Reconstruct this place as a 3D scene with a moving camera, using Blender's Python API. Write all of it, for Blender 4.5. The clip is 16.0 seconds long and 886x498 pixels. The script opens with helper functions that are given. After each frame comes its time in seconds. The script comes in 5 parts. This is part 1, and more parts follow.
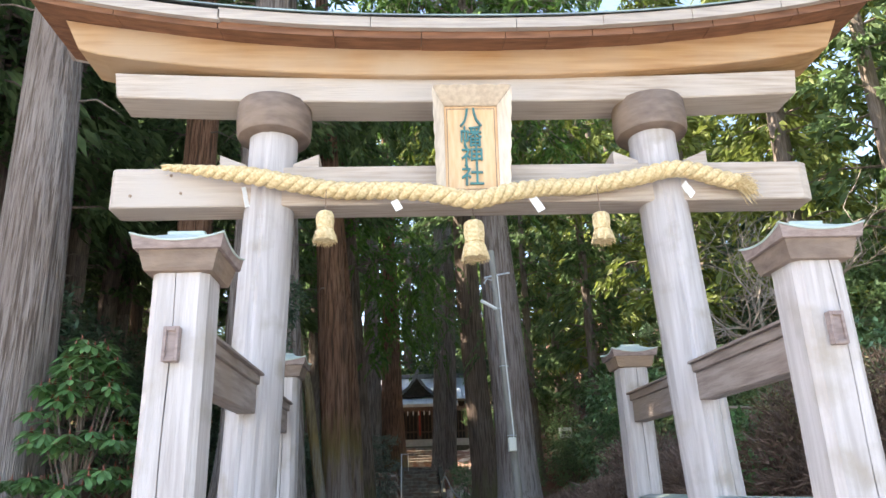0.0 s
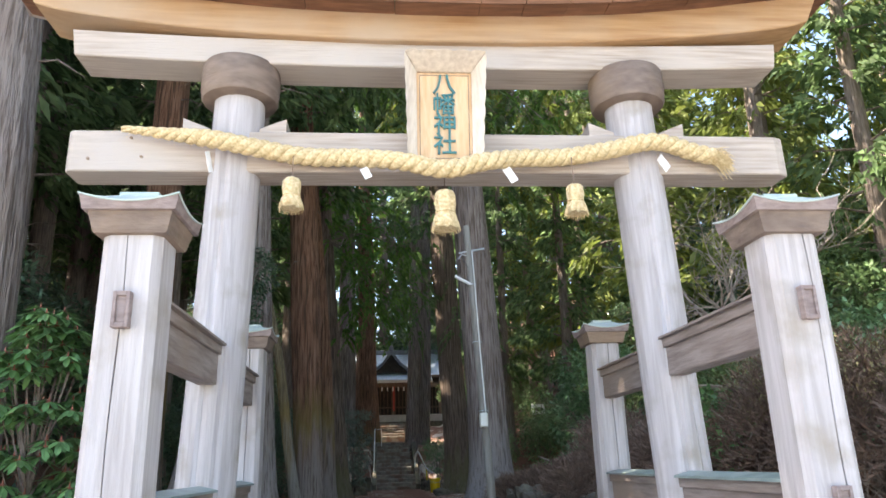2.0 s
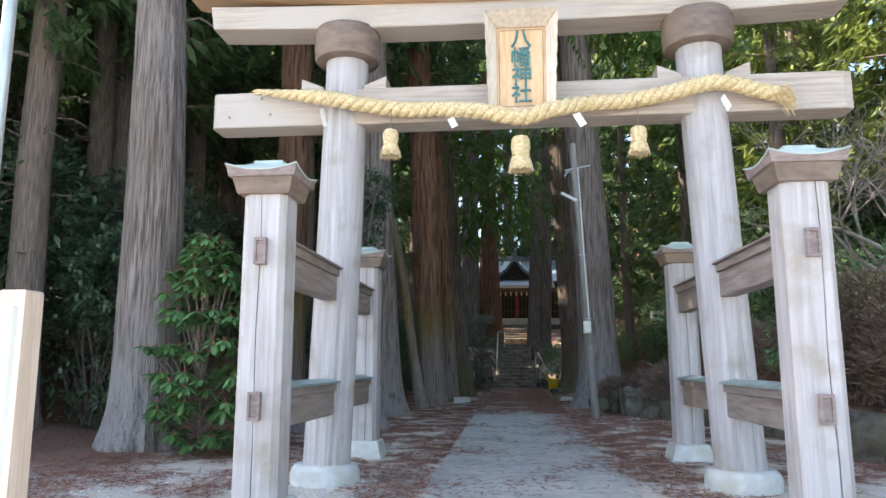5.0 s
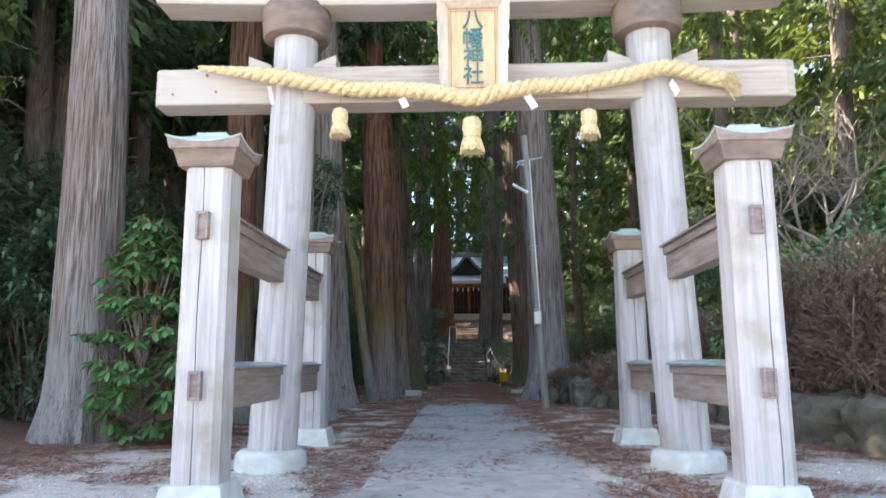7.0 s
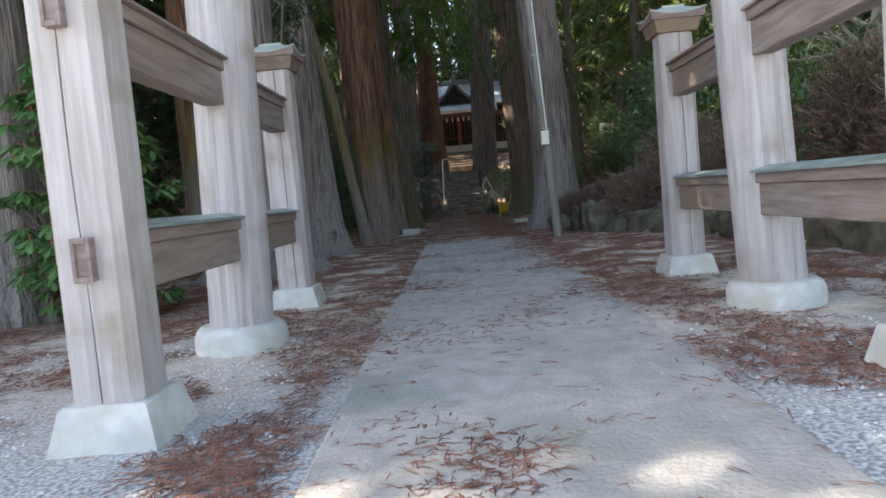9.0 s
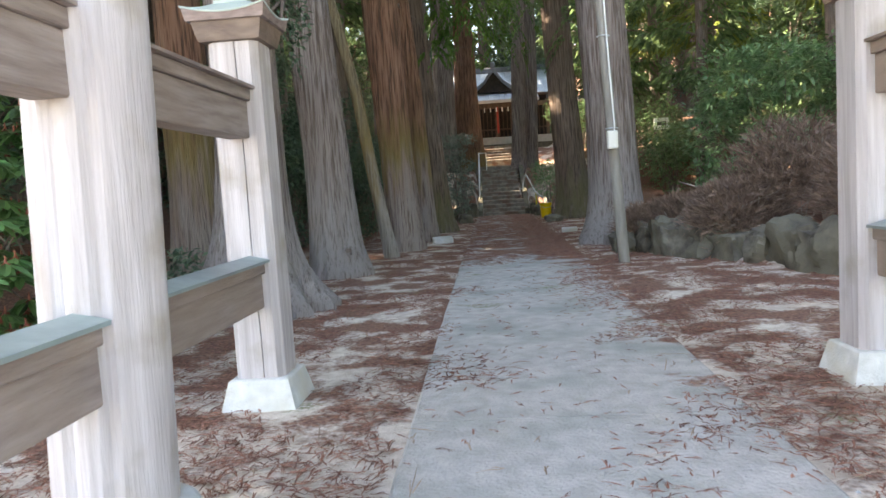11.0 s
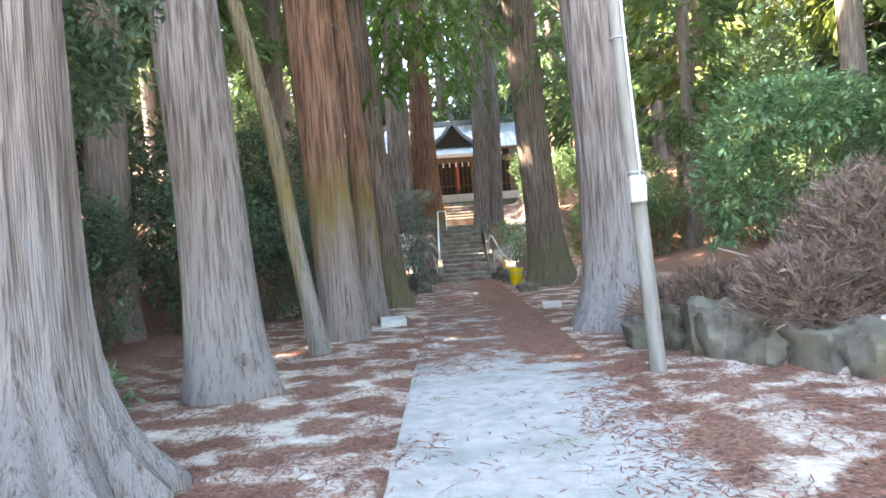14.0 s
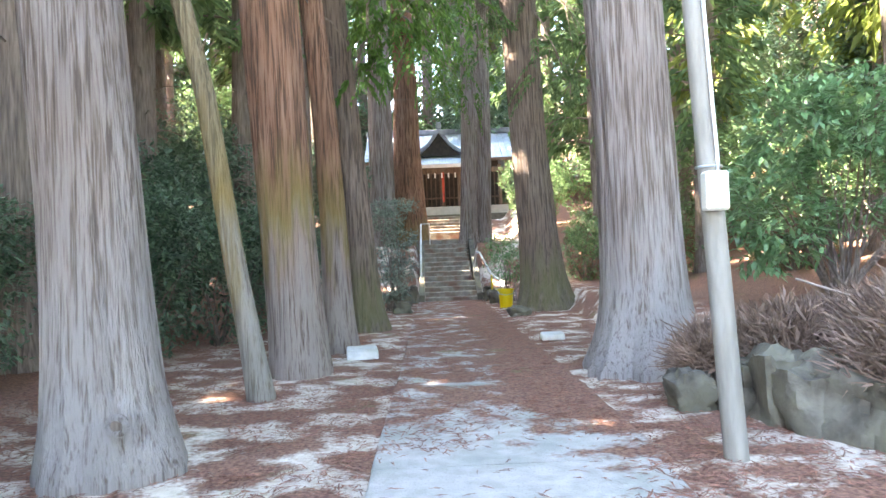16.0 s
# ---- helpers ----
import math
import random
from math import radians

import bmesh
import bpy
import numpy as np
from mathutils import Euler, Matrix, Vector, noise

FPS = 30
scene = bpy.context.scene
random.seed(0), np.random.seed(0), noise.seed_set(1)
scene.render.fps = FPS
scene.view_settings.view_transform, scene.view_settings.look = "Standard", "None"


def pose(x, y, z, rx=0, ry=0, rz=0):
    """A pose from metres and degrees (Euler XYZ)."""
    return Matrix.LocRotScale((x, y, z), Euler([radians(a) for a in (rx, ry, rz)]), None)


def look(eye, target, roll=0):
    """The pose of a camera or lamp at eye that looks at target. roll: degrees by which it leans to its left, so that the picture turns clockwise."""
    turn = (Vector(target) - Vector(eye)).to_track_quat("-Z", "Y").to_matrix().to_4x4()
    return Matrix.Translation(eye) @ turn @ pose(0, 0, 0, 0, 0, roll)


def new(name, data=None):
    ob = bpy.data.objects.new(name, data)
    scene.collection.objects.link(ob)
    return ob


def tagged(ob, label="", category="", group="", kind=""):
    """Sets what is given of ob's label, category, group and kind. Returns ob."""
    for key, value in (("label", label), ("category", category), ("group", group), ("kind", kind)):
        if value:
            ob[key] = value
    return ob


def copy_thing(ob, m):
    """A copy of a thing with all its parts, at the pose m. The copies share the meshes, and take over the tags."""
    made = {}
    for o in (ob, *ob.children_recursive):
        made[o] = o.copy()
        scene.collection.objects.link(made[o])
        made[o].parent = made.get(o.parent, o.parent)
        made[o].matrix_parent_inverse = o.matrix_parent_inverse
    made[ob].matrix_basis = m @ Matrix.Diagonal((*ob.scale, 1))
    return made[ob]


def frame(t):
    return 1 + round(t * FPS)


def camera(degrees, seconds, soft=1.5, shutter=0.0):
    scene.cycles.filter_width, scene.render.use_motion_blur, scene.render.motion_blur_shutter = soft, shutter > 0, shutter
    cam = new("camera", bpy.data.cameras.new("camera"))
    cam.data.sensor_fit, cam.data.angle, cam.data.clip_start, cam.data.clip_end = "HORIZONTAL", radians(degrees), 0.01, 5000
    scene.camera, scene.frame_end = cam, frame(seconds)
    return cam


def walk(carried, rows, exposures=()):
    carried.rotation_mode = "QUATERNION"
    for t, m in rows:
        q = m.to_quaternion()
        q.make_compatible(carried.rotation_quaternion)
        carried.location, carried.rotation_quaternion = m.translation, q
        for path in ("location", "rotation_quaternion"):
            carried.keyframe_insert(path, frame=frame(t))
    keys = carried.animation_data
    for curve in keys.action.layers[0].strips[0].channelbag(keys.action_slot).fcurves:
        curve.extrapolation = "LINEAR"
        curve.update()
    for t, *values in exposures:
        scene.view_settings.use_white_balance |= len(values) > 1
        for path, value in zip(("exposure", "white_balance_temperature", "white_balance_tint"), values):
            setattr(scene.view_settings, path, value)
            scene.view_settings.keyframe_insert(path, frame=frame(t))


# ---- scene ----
cam = camera(64.0, 16.0, shutter=0.2)
# seconds, stops, kelvin, tint: the clip's camera brightens under the trees
EXPOSURE = [(0, 2.25, 7150, 12), (2, 2.25, 7150, 12), (2.6, 2.3, 7050, 12), (3, 2.15, 7000, 11), (3.5, 1.7, 6950, 10), (4, 1.65, 6950, 10), (4.7, 2.0, 6900, 10), (6.8, 2.35, 6900, 11), (7.2, 2.3, 6850, 10), (8, 1.75, 6850, 10), (10.5, 2.75, 8100, 13), (12.5, 3.7, 7600, 13), (16, 4.5, 7150, 13)]
# seconds, eye, target, roll
PATH = [
    (0, (-0.62, -4.074, 1.164), (-0.511, -2.182, 1.804), -2.1),
    (0.5, (-0.633, -4.061, 1.167), (-0.52, -2.184, 1.847), -2.2),
    (1, (-0.629, -4.074, 1.165), (-0.517, -2.202, 1.861), -2.2),
    (1.5, (-0.632, -4.07, 1.164), (-0.518, -2.198, 1.86), -1.6),
    (2, (-0.544, -3.919, 1.149), (-0.373, -2.011, 1.727), -1.7),
    (2.5, (-0.529, -3.994, 1.125), (-0.389, -2.037, 1.51), -6.5),
    (3, (-0.327, -4.304, 1.04), (-0.524, -2.314, 1.053), -0.6),
    (3.5, (-0.244, -4.681, 1.012), (-0.564, -2.706, 1.021), 2.5),
    (4, (-0.219, -4.857, 1.065), (-0.485, -2.875, 1.088), 1.7),
    (4.5, (-0.156, -5.084, 1.15), (-0.392, -3.116, 1.416), 1.6),
    (4.7, (-0.101, -5.045, 1.175), (-0.33, -3.081, 1.475), 0.7),
    (6.8, (-0.118, -5.016, 1.016), (-0.146, -3.053, 1.397), 0.1),
    (7, (-0.086, -4.931, 1.024), (-0.147, -2.956, 1.338), -0.3),
    (7.5, (-0.142, -4.729, 0.963), (-0.244, -2.732, 1.005), -2.0),
    (8, (-0.162, -4.227, 0.908), (-0.277, -2.231, 0.847), -3.6),
    (8.2, (-0.215, -4.0, 0.915), (-0.327, -2.005, 0.83), -4.0),
    (10.3, (-0.307, -1.438, 1.186), (-0.287, 0.554, 1.016), -6.0),
    (10.5, (-0.377, -1.107, 1.206), (-0.435, 0.888, 1.08), -3.7),
    (11, (-0.404, -0.494, 1.4), (-0.552, 1.494, 1.227), -3.7),
    (11.5, (-0.416, 0.033, 1.5), (-0.467, 2.026, 1.35), -3.7),
    (12, (-0.414, 0.715, 1.544), (-0.353, 2.71, 1.414), -4.5),
    (12.5, (-0.549, 1.349, 1.543), (-0.526, 3.347, 1.446), -4.5),
    (13, (-0.539, 2.078, 1.571), (-0.541, 4.078, 1.527), -4.4),
    (13.5, (-0.524, 2.773, 1.566), (-0.503, 4.772, 1.499), -4.6),
    (14, (-0.481, 3.416, 1.551), (-0.504, 5.416, 1.534), -4.1),
    (14.5, (-0.529, 3.997, 1.569), (-0.513, 5.997, 1.593), -2.9),
    (15, (-0.516, 4.663, 1.568), (-0.502, 6.662, 1.589), -4.5),
    (15.5, (-0.565, 5.277, 1.572), (-0.529, 7.276, 1.614), -2.9),
    (16, (-0.515, 5.858, 1.577), (-0.486, 7.857, 1.599), -2.3),
]
walk(cam, [(t, look(eye, target, roll)) for t, eye, target, roll in PATH], exposures=EXPOSURE)

# ---------------- world and sun ----------------
SUN_ELEV, SUN_AZ = 46.0, 172.8   # degrees; azimuth counted from +x towards +y: the sun stands over the woods beyond the gate's west side
world = bpy.data.worlds.new("world")
scene.world = world
world.use_nodes = True
wn = world.node_tree.nodes
sky = wn.new("ShaderNodeTexSky")
sky.sky_type = 'NISHITA'
sky.sun_disc = False
sky.sun_elevation = radians(SUN_ELEV)
sky.sun_rotation = radians(90 - SUN_AZ)
wn["Background"].inputs["Strength"].default_value = 0.15
world.node_tree.links.new(sky.outputs[0], wn["Background"].inputs["Color"])
sun = new("sun", bpy.data.lights.new("sun", 'SUN'))
sun.data.energy, sun.data.angle, sun.data.color = 4.5, radians(0.53), (1.0, 0.93, 0.82)
sd = Vector((math.cos(radians(SUN_ELEV)) * math.cos(radians(SUN_AZ)), math.cos(radians(SUN_ELEV)) * math.sin(radians(SUN_AZ)), math.sin(radians(SUN_ELEV))))
sun.matrix_world = look(sd * 60, (0, 0, 0))


# ---------------- materials ----------------
def material(name, c1, c2, scale=6.0, stretch=(1, 1, 1), rough=0.8, bump=0.3, bscale=30.0, big=None, bigscale=0.8, bigmix=(0.45, 0.65),
             metal=0.0, vary=0.0, trans=0.0, island=False, distort=0.0):
    """Two-scale noise paint with relief. big: a third colour in large patches. vary: brightness by object or island."""
    m = bpy.data.materials.new(name)
    m.use_nodes = True
    n, l = m.node_tree.nodes, m.node_tree.links
    b = n["Principled BSDF"]
    b.inputs["Roughness"].default_value, b.inputs["Metallic"].default_value = rough, metal
    tc, mp = n.new("ShaderNodeTexCoord"), n.new("ShaderNodeMapping")
    l.new(tc.outputs["Object"], mp.inputs["Vector"])
    mp.inputs["Scale"].default_value = stretch
    no = n.new("ShaderNodeTexNoise")
    no.inputs["Scale"].default_value, no.inputs["Detail"].default_value, no.inputs["Distortion"].default_value = scale, 6, distort
    l.new(mp.outputs[0], no.inputs["Vector"])
    ra = n.new("ShaderNodeValToRGB")
    ra.color_ramp.elements[0].position, ra.color_ramp.elements[1].position = 0.33, 0.67
    ra.color_ramp.elements[0].color, ra.color_ramp.elements[1].color = (*c1, 1), (*c2, 1)
    l.new(no.outputs["Fac"], ra.inputs["Fac"])
    out = ra.outputs["Color"]
    if big:
        n2 = n.new("ShaderNodeTexNoise")
        n2.inputs["Scale"].default_value, n2.inputs["Detail"].default_value = bigscale, 7
        l.new(tc.outputs["Object"], n2.inputs["Vector"])
        mr = n.new("ShaderNodeMapRange")
        mr.inputs["From Min"].default_value, mr.inputs["From Max"].default_value = bigmix
        l.new(n2.outputs["Fac"], mr.inputs["Value"])
        mx = n.new("ShaderNodeMix")
        mx.data_type = 'RGBA'
        l.new(mr.outputs[0], mx.inputs["Factor"])
        l.new(out, mx.inputs["A"])
        mx.inputs["B"].default_value = (*big, 1)
        out = mx.outputs["Result"]
    if vary:
        src = n.new("ShaderNodeNewGeometry").outputs["Random Per Island"] if island else n.new("ShaderNodeObjectInfo").outputs["Random"]
        mr = n.new("ShaderNodeMapRange")
        mr.inputs["To Min"].default_value, mr.inputs["To Max"].default_value = 1 - vary, 1 + vary
        l.new(src, mr.inputs["Value"])
        hs = n.new("ShaderNodeHueSaturation")
        l.new(mr.outputs[0], hs.inputs["Value"])
        l.new(out, hs.inputs["Color"])
        out = hs.outputs["Color"]
    l.new(out, b.inputs["Base Color"])
    if bump:
        n3 = n.new("ShaderNodeTexNoise")
        n3.inputs["Scale"].default_value, n3.inputs["Detail"].default_value = bscale, 5
        l.new(mp.outputs[0], n3.inputs["Vector"])
        bp = n.new("ShaderNodeBump")
        bp.inputs["Strength"].default_value, bp.inputs["Distance"].default_value = bump, 0.03
        l.new(n3.outputs["Fac"], bp.inputs["Height"])
        l.new(bp.outputs[0], b.inputs["Normal"])
    if trans:
        t = n.new("ShaderNodeBsdfTranslucent")
        l.new(out, t.inputs["Color"])
        ms = n.new("ShaderNodeMixShader")
        ms.inputs[0].default_value = trans
        l.new(b.outputs[0], ms.inputs[1])
        l.new(t.outputs[0], ms.inputs[2])
        l.new(ms.outputs[0], n["Material Output"].inputs["Surface"])
    return m


WOOD_UP = material("weathered wood upright", (.385, .35, .345), (.525, .49, .495), 4, (5, 5, .30), .75, .3, 18, big=(.33, .285, .24), bigscale=3.0, bigmix=(.52, .74), distort=.6)
WOOD_X = material("weathered wood level", (.36, .29, .24), (.53, .45, .385), 5, (.35, 6, 6), .75, .3, 12, big=(.48, .42, .375), bigscale=.9)
WOOD_TAN = material("warm cypress wood", (.34, .18, .078), (.48, .295, .15), 4, (.3, 5, 5), .65, .2, 10, big=(.43, .30, .195), bigscale=.7)
WOOD_DARK = material("grey brown wood", (.20, .155, .14), (.33, .27, .245), 5, (5, .5, 5), .75, .35, 14, big=(.27, .20, .16))
WOOD_RING = material("dark end wood", (.125, .09, .075), (.225, .17, .14), 5, (1, 1, 3), .7, .35, 14, big=(.26, .18, .125))
WOOD_BOARD = material("red brown roof board", (.13, .055, .03), (.24, .11, .06), 5, (.5, 4, 4), .7, .3, 14)
COPPER = material("green grey copper sheet", (.23, .31, .30), (.36, .44, .42), 5, (1, 1, 1), .45, .1, 20, big=(.20, .23, .24), metal=.25)
LID = material("pale verdigris lid", (.38, .46, .42), (.52, .59, .54), 6, (1, 1, 1), .55, .1, 20, big=(.36, .44, .43), bigscale=3)
CAP_EDGE = material("mauve brown fascia wood", (.20, .15, .142), (.30, .235, .222), 6, (2, 2, 6), .7, .25, 14)
EDGE = material("pale weathered edge board", (.33, .28, .25), (.48, .42, .37), 5, (.4, 5, 5), .75, .3, 14)
PLAQUE = material("pale orange plaque wood", (.62, .40, .22), (.74, .52, .33), 5, (5, 5, .4), .6, .15, 14)
PLAQUE_FR = material("plaque frame wood", (.58, .50, .42), (.74, .66, .57), 6, (4, 4, 1), .65, .25, 14)
INK_GREEN = material("verdigris paint", (.02, .12, .14), (.04, .20, .21), 9, rough=.5, bump=.1)
CONC_W = material("pale concrete footing", (.50, .50, .48), (.66, .66, .64), 9, rough=.85, bump=.25, bscale=60, big=(.52, .50, .43), bigscale=3)
ROPE = material("golden straw", (.55, .39, .19), (.80, .645, .39), 40, (1, 1, 1), .75, .5, 90)
PAPER = material("white paper", (.80, .80, .80), (.86, .86, .86), 5, rough=.8, bump=0)
KERB = material("stained kerb concrete", (.15, .14, .12), (.31, .29, .255), 8, rough=.9, bump=.8, bscale=30, big=(.13, .125, .11), bigscale=2.2, bigmix=(.48, .6))
ROAD = material("sunny grey road", (.34, .33, .31), (.46, .45, .42), 20, rough=.9, bump=.4, bscale=90, big=(.36, .34, .31))


def bark_material(name, dark, mid, light, foot, foot_top, moss=None):
    """Fibrous cedar bark: long plates and fine fibres, a weathered grey foot and, for some, a mossy band above it."""
    m = bpy.data.materials.new(name)
    m.use_nodes = True
    n, l = m.node_tree.nodes, m.node_tree.links
    b = n["Principled BSDF"]
    b.inputs["Roughness"].default_value = .93
    tc = n.new("ShaderNodeTexCoord")

    def tex(scale, stretch, detail=5, distort=0.0):
        mp = n.new("ShaderNodeMapping")
        mp.inputs["Scale"].default_value = stretch
        l.new(tc.outputs["Object"], mp.inputs["Vector"])
        t = n.new("ShaderNodeTexNoise")
        t.inputs["Scale"].default_value, t.inputs["Detail"].default_value, t.inputs["Distortion"].default_value = scale, detail, distort
        l.new(mp.outputs[0], t.inputs["Vector"])
        return t.outputs["Fac"]

    def span(src, lo, hi, a=0.0, c=1.0):
        r = n.new("ShaderNodeMapRange")
        for k, v in (("From Min", lo), ("From Max", hi), ("To Min", a), ("To Max", c)):
            r.inputs[k].default_value = v
        l.new(src, r.inputs["Value"])
        return r.outputs[0]

    def calc(op, a, c):
        x = n.new("ShaderNodeMath")
        x.operation = op
        for k, v in ((0, a), (1, c)):
            if isinstance(v, (int, float)):
                x.inputs[k].default_value = v
            else:
                l.new(v, x.inputs[k])
        return x.outputs[0]

    def blend(fac, a, c):
        x = n.new("ShaderNodeMix")
        x.data_type = 'RGBA'
        l.new(fac, x.inputs["Factor"])
        for k, v in (("A", a), ("B", c)):
            if isinstance(v, tuple):
                x.inputs[k].default_value = (*v, 1)
            else:
                l.new(v, x.inputs[k])
        return x.outputs["Result"]

    plates = tex(5, (4.2, 4.2, .22), 4, .3)
    fibres = tex(6, (13, 13, .30), 6)
    patch = tex(1.1, (1, 1, .45), 5)
    relief = calc('ADD', calc('MULTIPLY', span(plates, .3, .7), .55), calc('MULTIPLY', span(fibres, .3, .7), .45))
    col = blend(span(relief, .28, .55), dark, mid)
    col = blend(calc('MULTIPLY', span(relief, .45, .8), span(patch, .35, .6)), col, light)
    sep = n.new("ShaderNodeSeparateXYZ")
    l.new(tc.outputs["Object"], sep.inputs[0])
    level = calc('ADD', sep.outputs["Z"], calc('MULTIPLY', span(tex(2.2, (2.5, 2.5, .35), 5), .3, .7), 1.3))
    if moss:
        band = calc('MULTIPLY', span(level, foot_top, foot_top + .5), span(level, foot_top + 2.0, foot_top + .8))
        col = blend(calc('MULTIPLY', band, .75), col, moss)
    worn = calc('MULTIPLY', span(level, foot_top + .9, foot_top - .5), span(relief, .05, .5))
    col = blend(calc('MULTIPLY', worn, .85), col, foot)
    l.new(col, b.inputs["Base Color"])
    bp = n.new("ShaderNodeBump")
    bp.inputs["Strength"].default_value, bp.inputs["Distance"].default_value = 1.0, .045
    l.new(relief, bp.inputs["Height"])
    l.new(bp.outputs[0], b.inputs["Normal"])
    return m


BARK = bark_material("cedar bark", (.13, .095, .077), (.27, .215, .19), (.40, .345, .32), (.36, .325, .31), 1.9)
BARK_BROWN = bark_material("brown cedar bark", (.085, .06, .045), (.19, .135, .105), (.27, .205, .165), (.20, .175, .12), .5, (.15, .14, .06))
BARK_RED = bark_material("red cedar bark", (.075, .038, .022), (.24, .115, .065), (.33, .19, .13), (.33, .285, .255), 2.1, (.22, .165, .05))
# bark of the deep wood and limbs, shade put into its colour
BARK_DARK = material("shaded bark", (.12, .09, .075), (.27, .21, .175), 5, (6, 6, .5), .9, .8, 9)
BARK_GREEN = bark_material("mossy pole bark", (.13, .10, .06), (.24, .18, .10), (.30, .25, .16), (.32, .29, .26), 2.0, (.25, .17, .05))
LEAF_CEDAR = material("cedar foliage", (.09, .155, .065), (.18, .265, .11), 3, rough=.7, bump=0, vary=.4, island=True, trans=.58)
LEAF_MID = material("mid green leaves", (.10, .18, .075), (.22, .32, .145), 4, rough=.5, bump=0, vary=.4, island=True, trans=.35)
LEAF_BRIGHT = material("fresh cedar foliage", (.07, .16, .03), (.14, .25, .05), 3, rough=.65, bump=0, vary=.35, island=True, trans=.5)
# yellow-green of leaves in sun, put into the leaf colour itself
LEAF_SUNLIT = material("sunlit yellow green leaves", (.14, .19, .04), (.24, .28, .07), 3, rough=.6, bump=0, vary=.35, island=True, trans=.45)
LEAF_GREY = material("grey green leaves", (.12, .16, .12), (.24, .28, .22), 4, rough=.5, bump=0, vary=.4, island=True, trans=.25)
LEAF_DARK = material("dark glossy leaves", (.065, .12, .07), (.14, .215, .125), 4, rough=.4, bump=0, vary=.4, island=True, trans=.2)
LEAF_RHODO = material("rhododendron leaves", (.08, .19, .06), (.18, .32, .12), 4, rough=.33, bump=0, vary=.35, island=True, trans=.2)
LEAF_LAUREL = material("laurel leaves", (.11, .23, .10), (.23, .36, .18), 4, rough=.32, bump=0, vary=.35, island=True, trans=.25)
BUD = material("red leaf stalk", (.22, .06, .04), (.32, .10, .06), 9, rough=.6, bump=0)
TWIG = material("bare brown twigs", (.14, .09, .065), (.28, .19, .145), 6, rough=.85, bump=.2, vary=.35, island=True)
TWIG_PALE = material("pale grey twigs", (.25, .20, .16), (.38, .32, .27), 6, rough=.85, bump=.2)
LITTER = material("dry cedar sprigs", (.16, .068, .045), (.30, .14, .095), 6, rough=.9, bump=0, vary=.45, island=True)
LITTER_PALE = material("dry pale sticks", (.22, .15, .10), (.36, .26, .19), 6, rough=.9, bump=0, vary=.3, island=True)
PEBBLE = material("pale gravel", (.40, .41, .41), (.62, .63, .63), 6, rough=.85, bump=.2, vary=.35, island=True)
STONE = material("mossy garden stone", (.062, .053, .041), (.165, .145, .11), 5, rough=.92, bump=1.0, bscale=11, big=(.16, .145, .105), bigscale=1.6, bigmix=(.45, .62), vary=.15)
STEP = material("old step stone", (.16, .14, .115), (.30, .265, .22), 5, rough=.92, bump=.7, bscale=20, big=(.17, .10, .07), bigscale=2.2)
POLE = material("grey concrete pole", (.22, .20, .172), (.30, .277, .242), 5, (3, 3, .5), .8, .2, 30)
WHITE = material("white painted metal", (.72, .72, .70), (.80, .80, .78), 5, rough=.45, bump=.05)
BOX = material("cream meter box", (.66, .64, .55), (.76, .74, .66), 5, rough=.5, bump=.05)
YELLOW = material("yellow plastic", (.80, .55, .0), (.86, .62, .01), 5, rough=.4, bump=.05)
SIGNRED = material("faded red print", (.62, .25, .20), (.68, .30, .24), 5, rough=.5, bump=0)
INK = material("dark print", (.06, .06, .065), (.09, .09, .095), 5, rough=.6, bump=0)
STEEL = material("galvanised steel", (.42, .45, .47), (.55, .58, .60), 8, rough=.4, bump=.05, metal=.6)
STAKE = material("pale planed wood", (.60, .46, .36), (.74, .60, .49), 5, (6, 6, .4), .75, .2, 14)
ROOF_TILE = material("pale blue grey roof", (.36, .42, .48), (.52, .58, .64), 5, rough=.4, bump=.1, bscale=20)
ROOF_RIB = material("dark roof trim", (.14, .15, .165), (.22, .23, .25), 5, rough=.6, bump=.1)
SHRINE_WOOD = material("aged shrine wood", (.11, .07, .05), (.19, .13, .095), 5, (4, 4, .5), .75, .2, 14)
SHRINE_DARK = material("dark lattice wood", (.035, .026, .02), (.07, .05, .04), 5, rough=.8, bump=.1)
PLASTER = material("pale plaster", (.50, .47, .43), (.60, .57, .53), 4, rough=.85, bump=.1)
RED = material("red cloth", (.40, .05, .04), (.48, .08, .05), 5, rough=.8, bump=0)


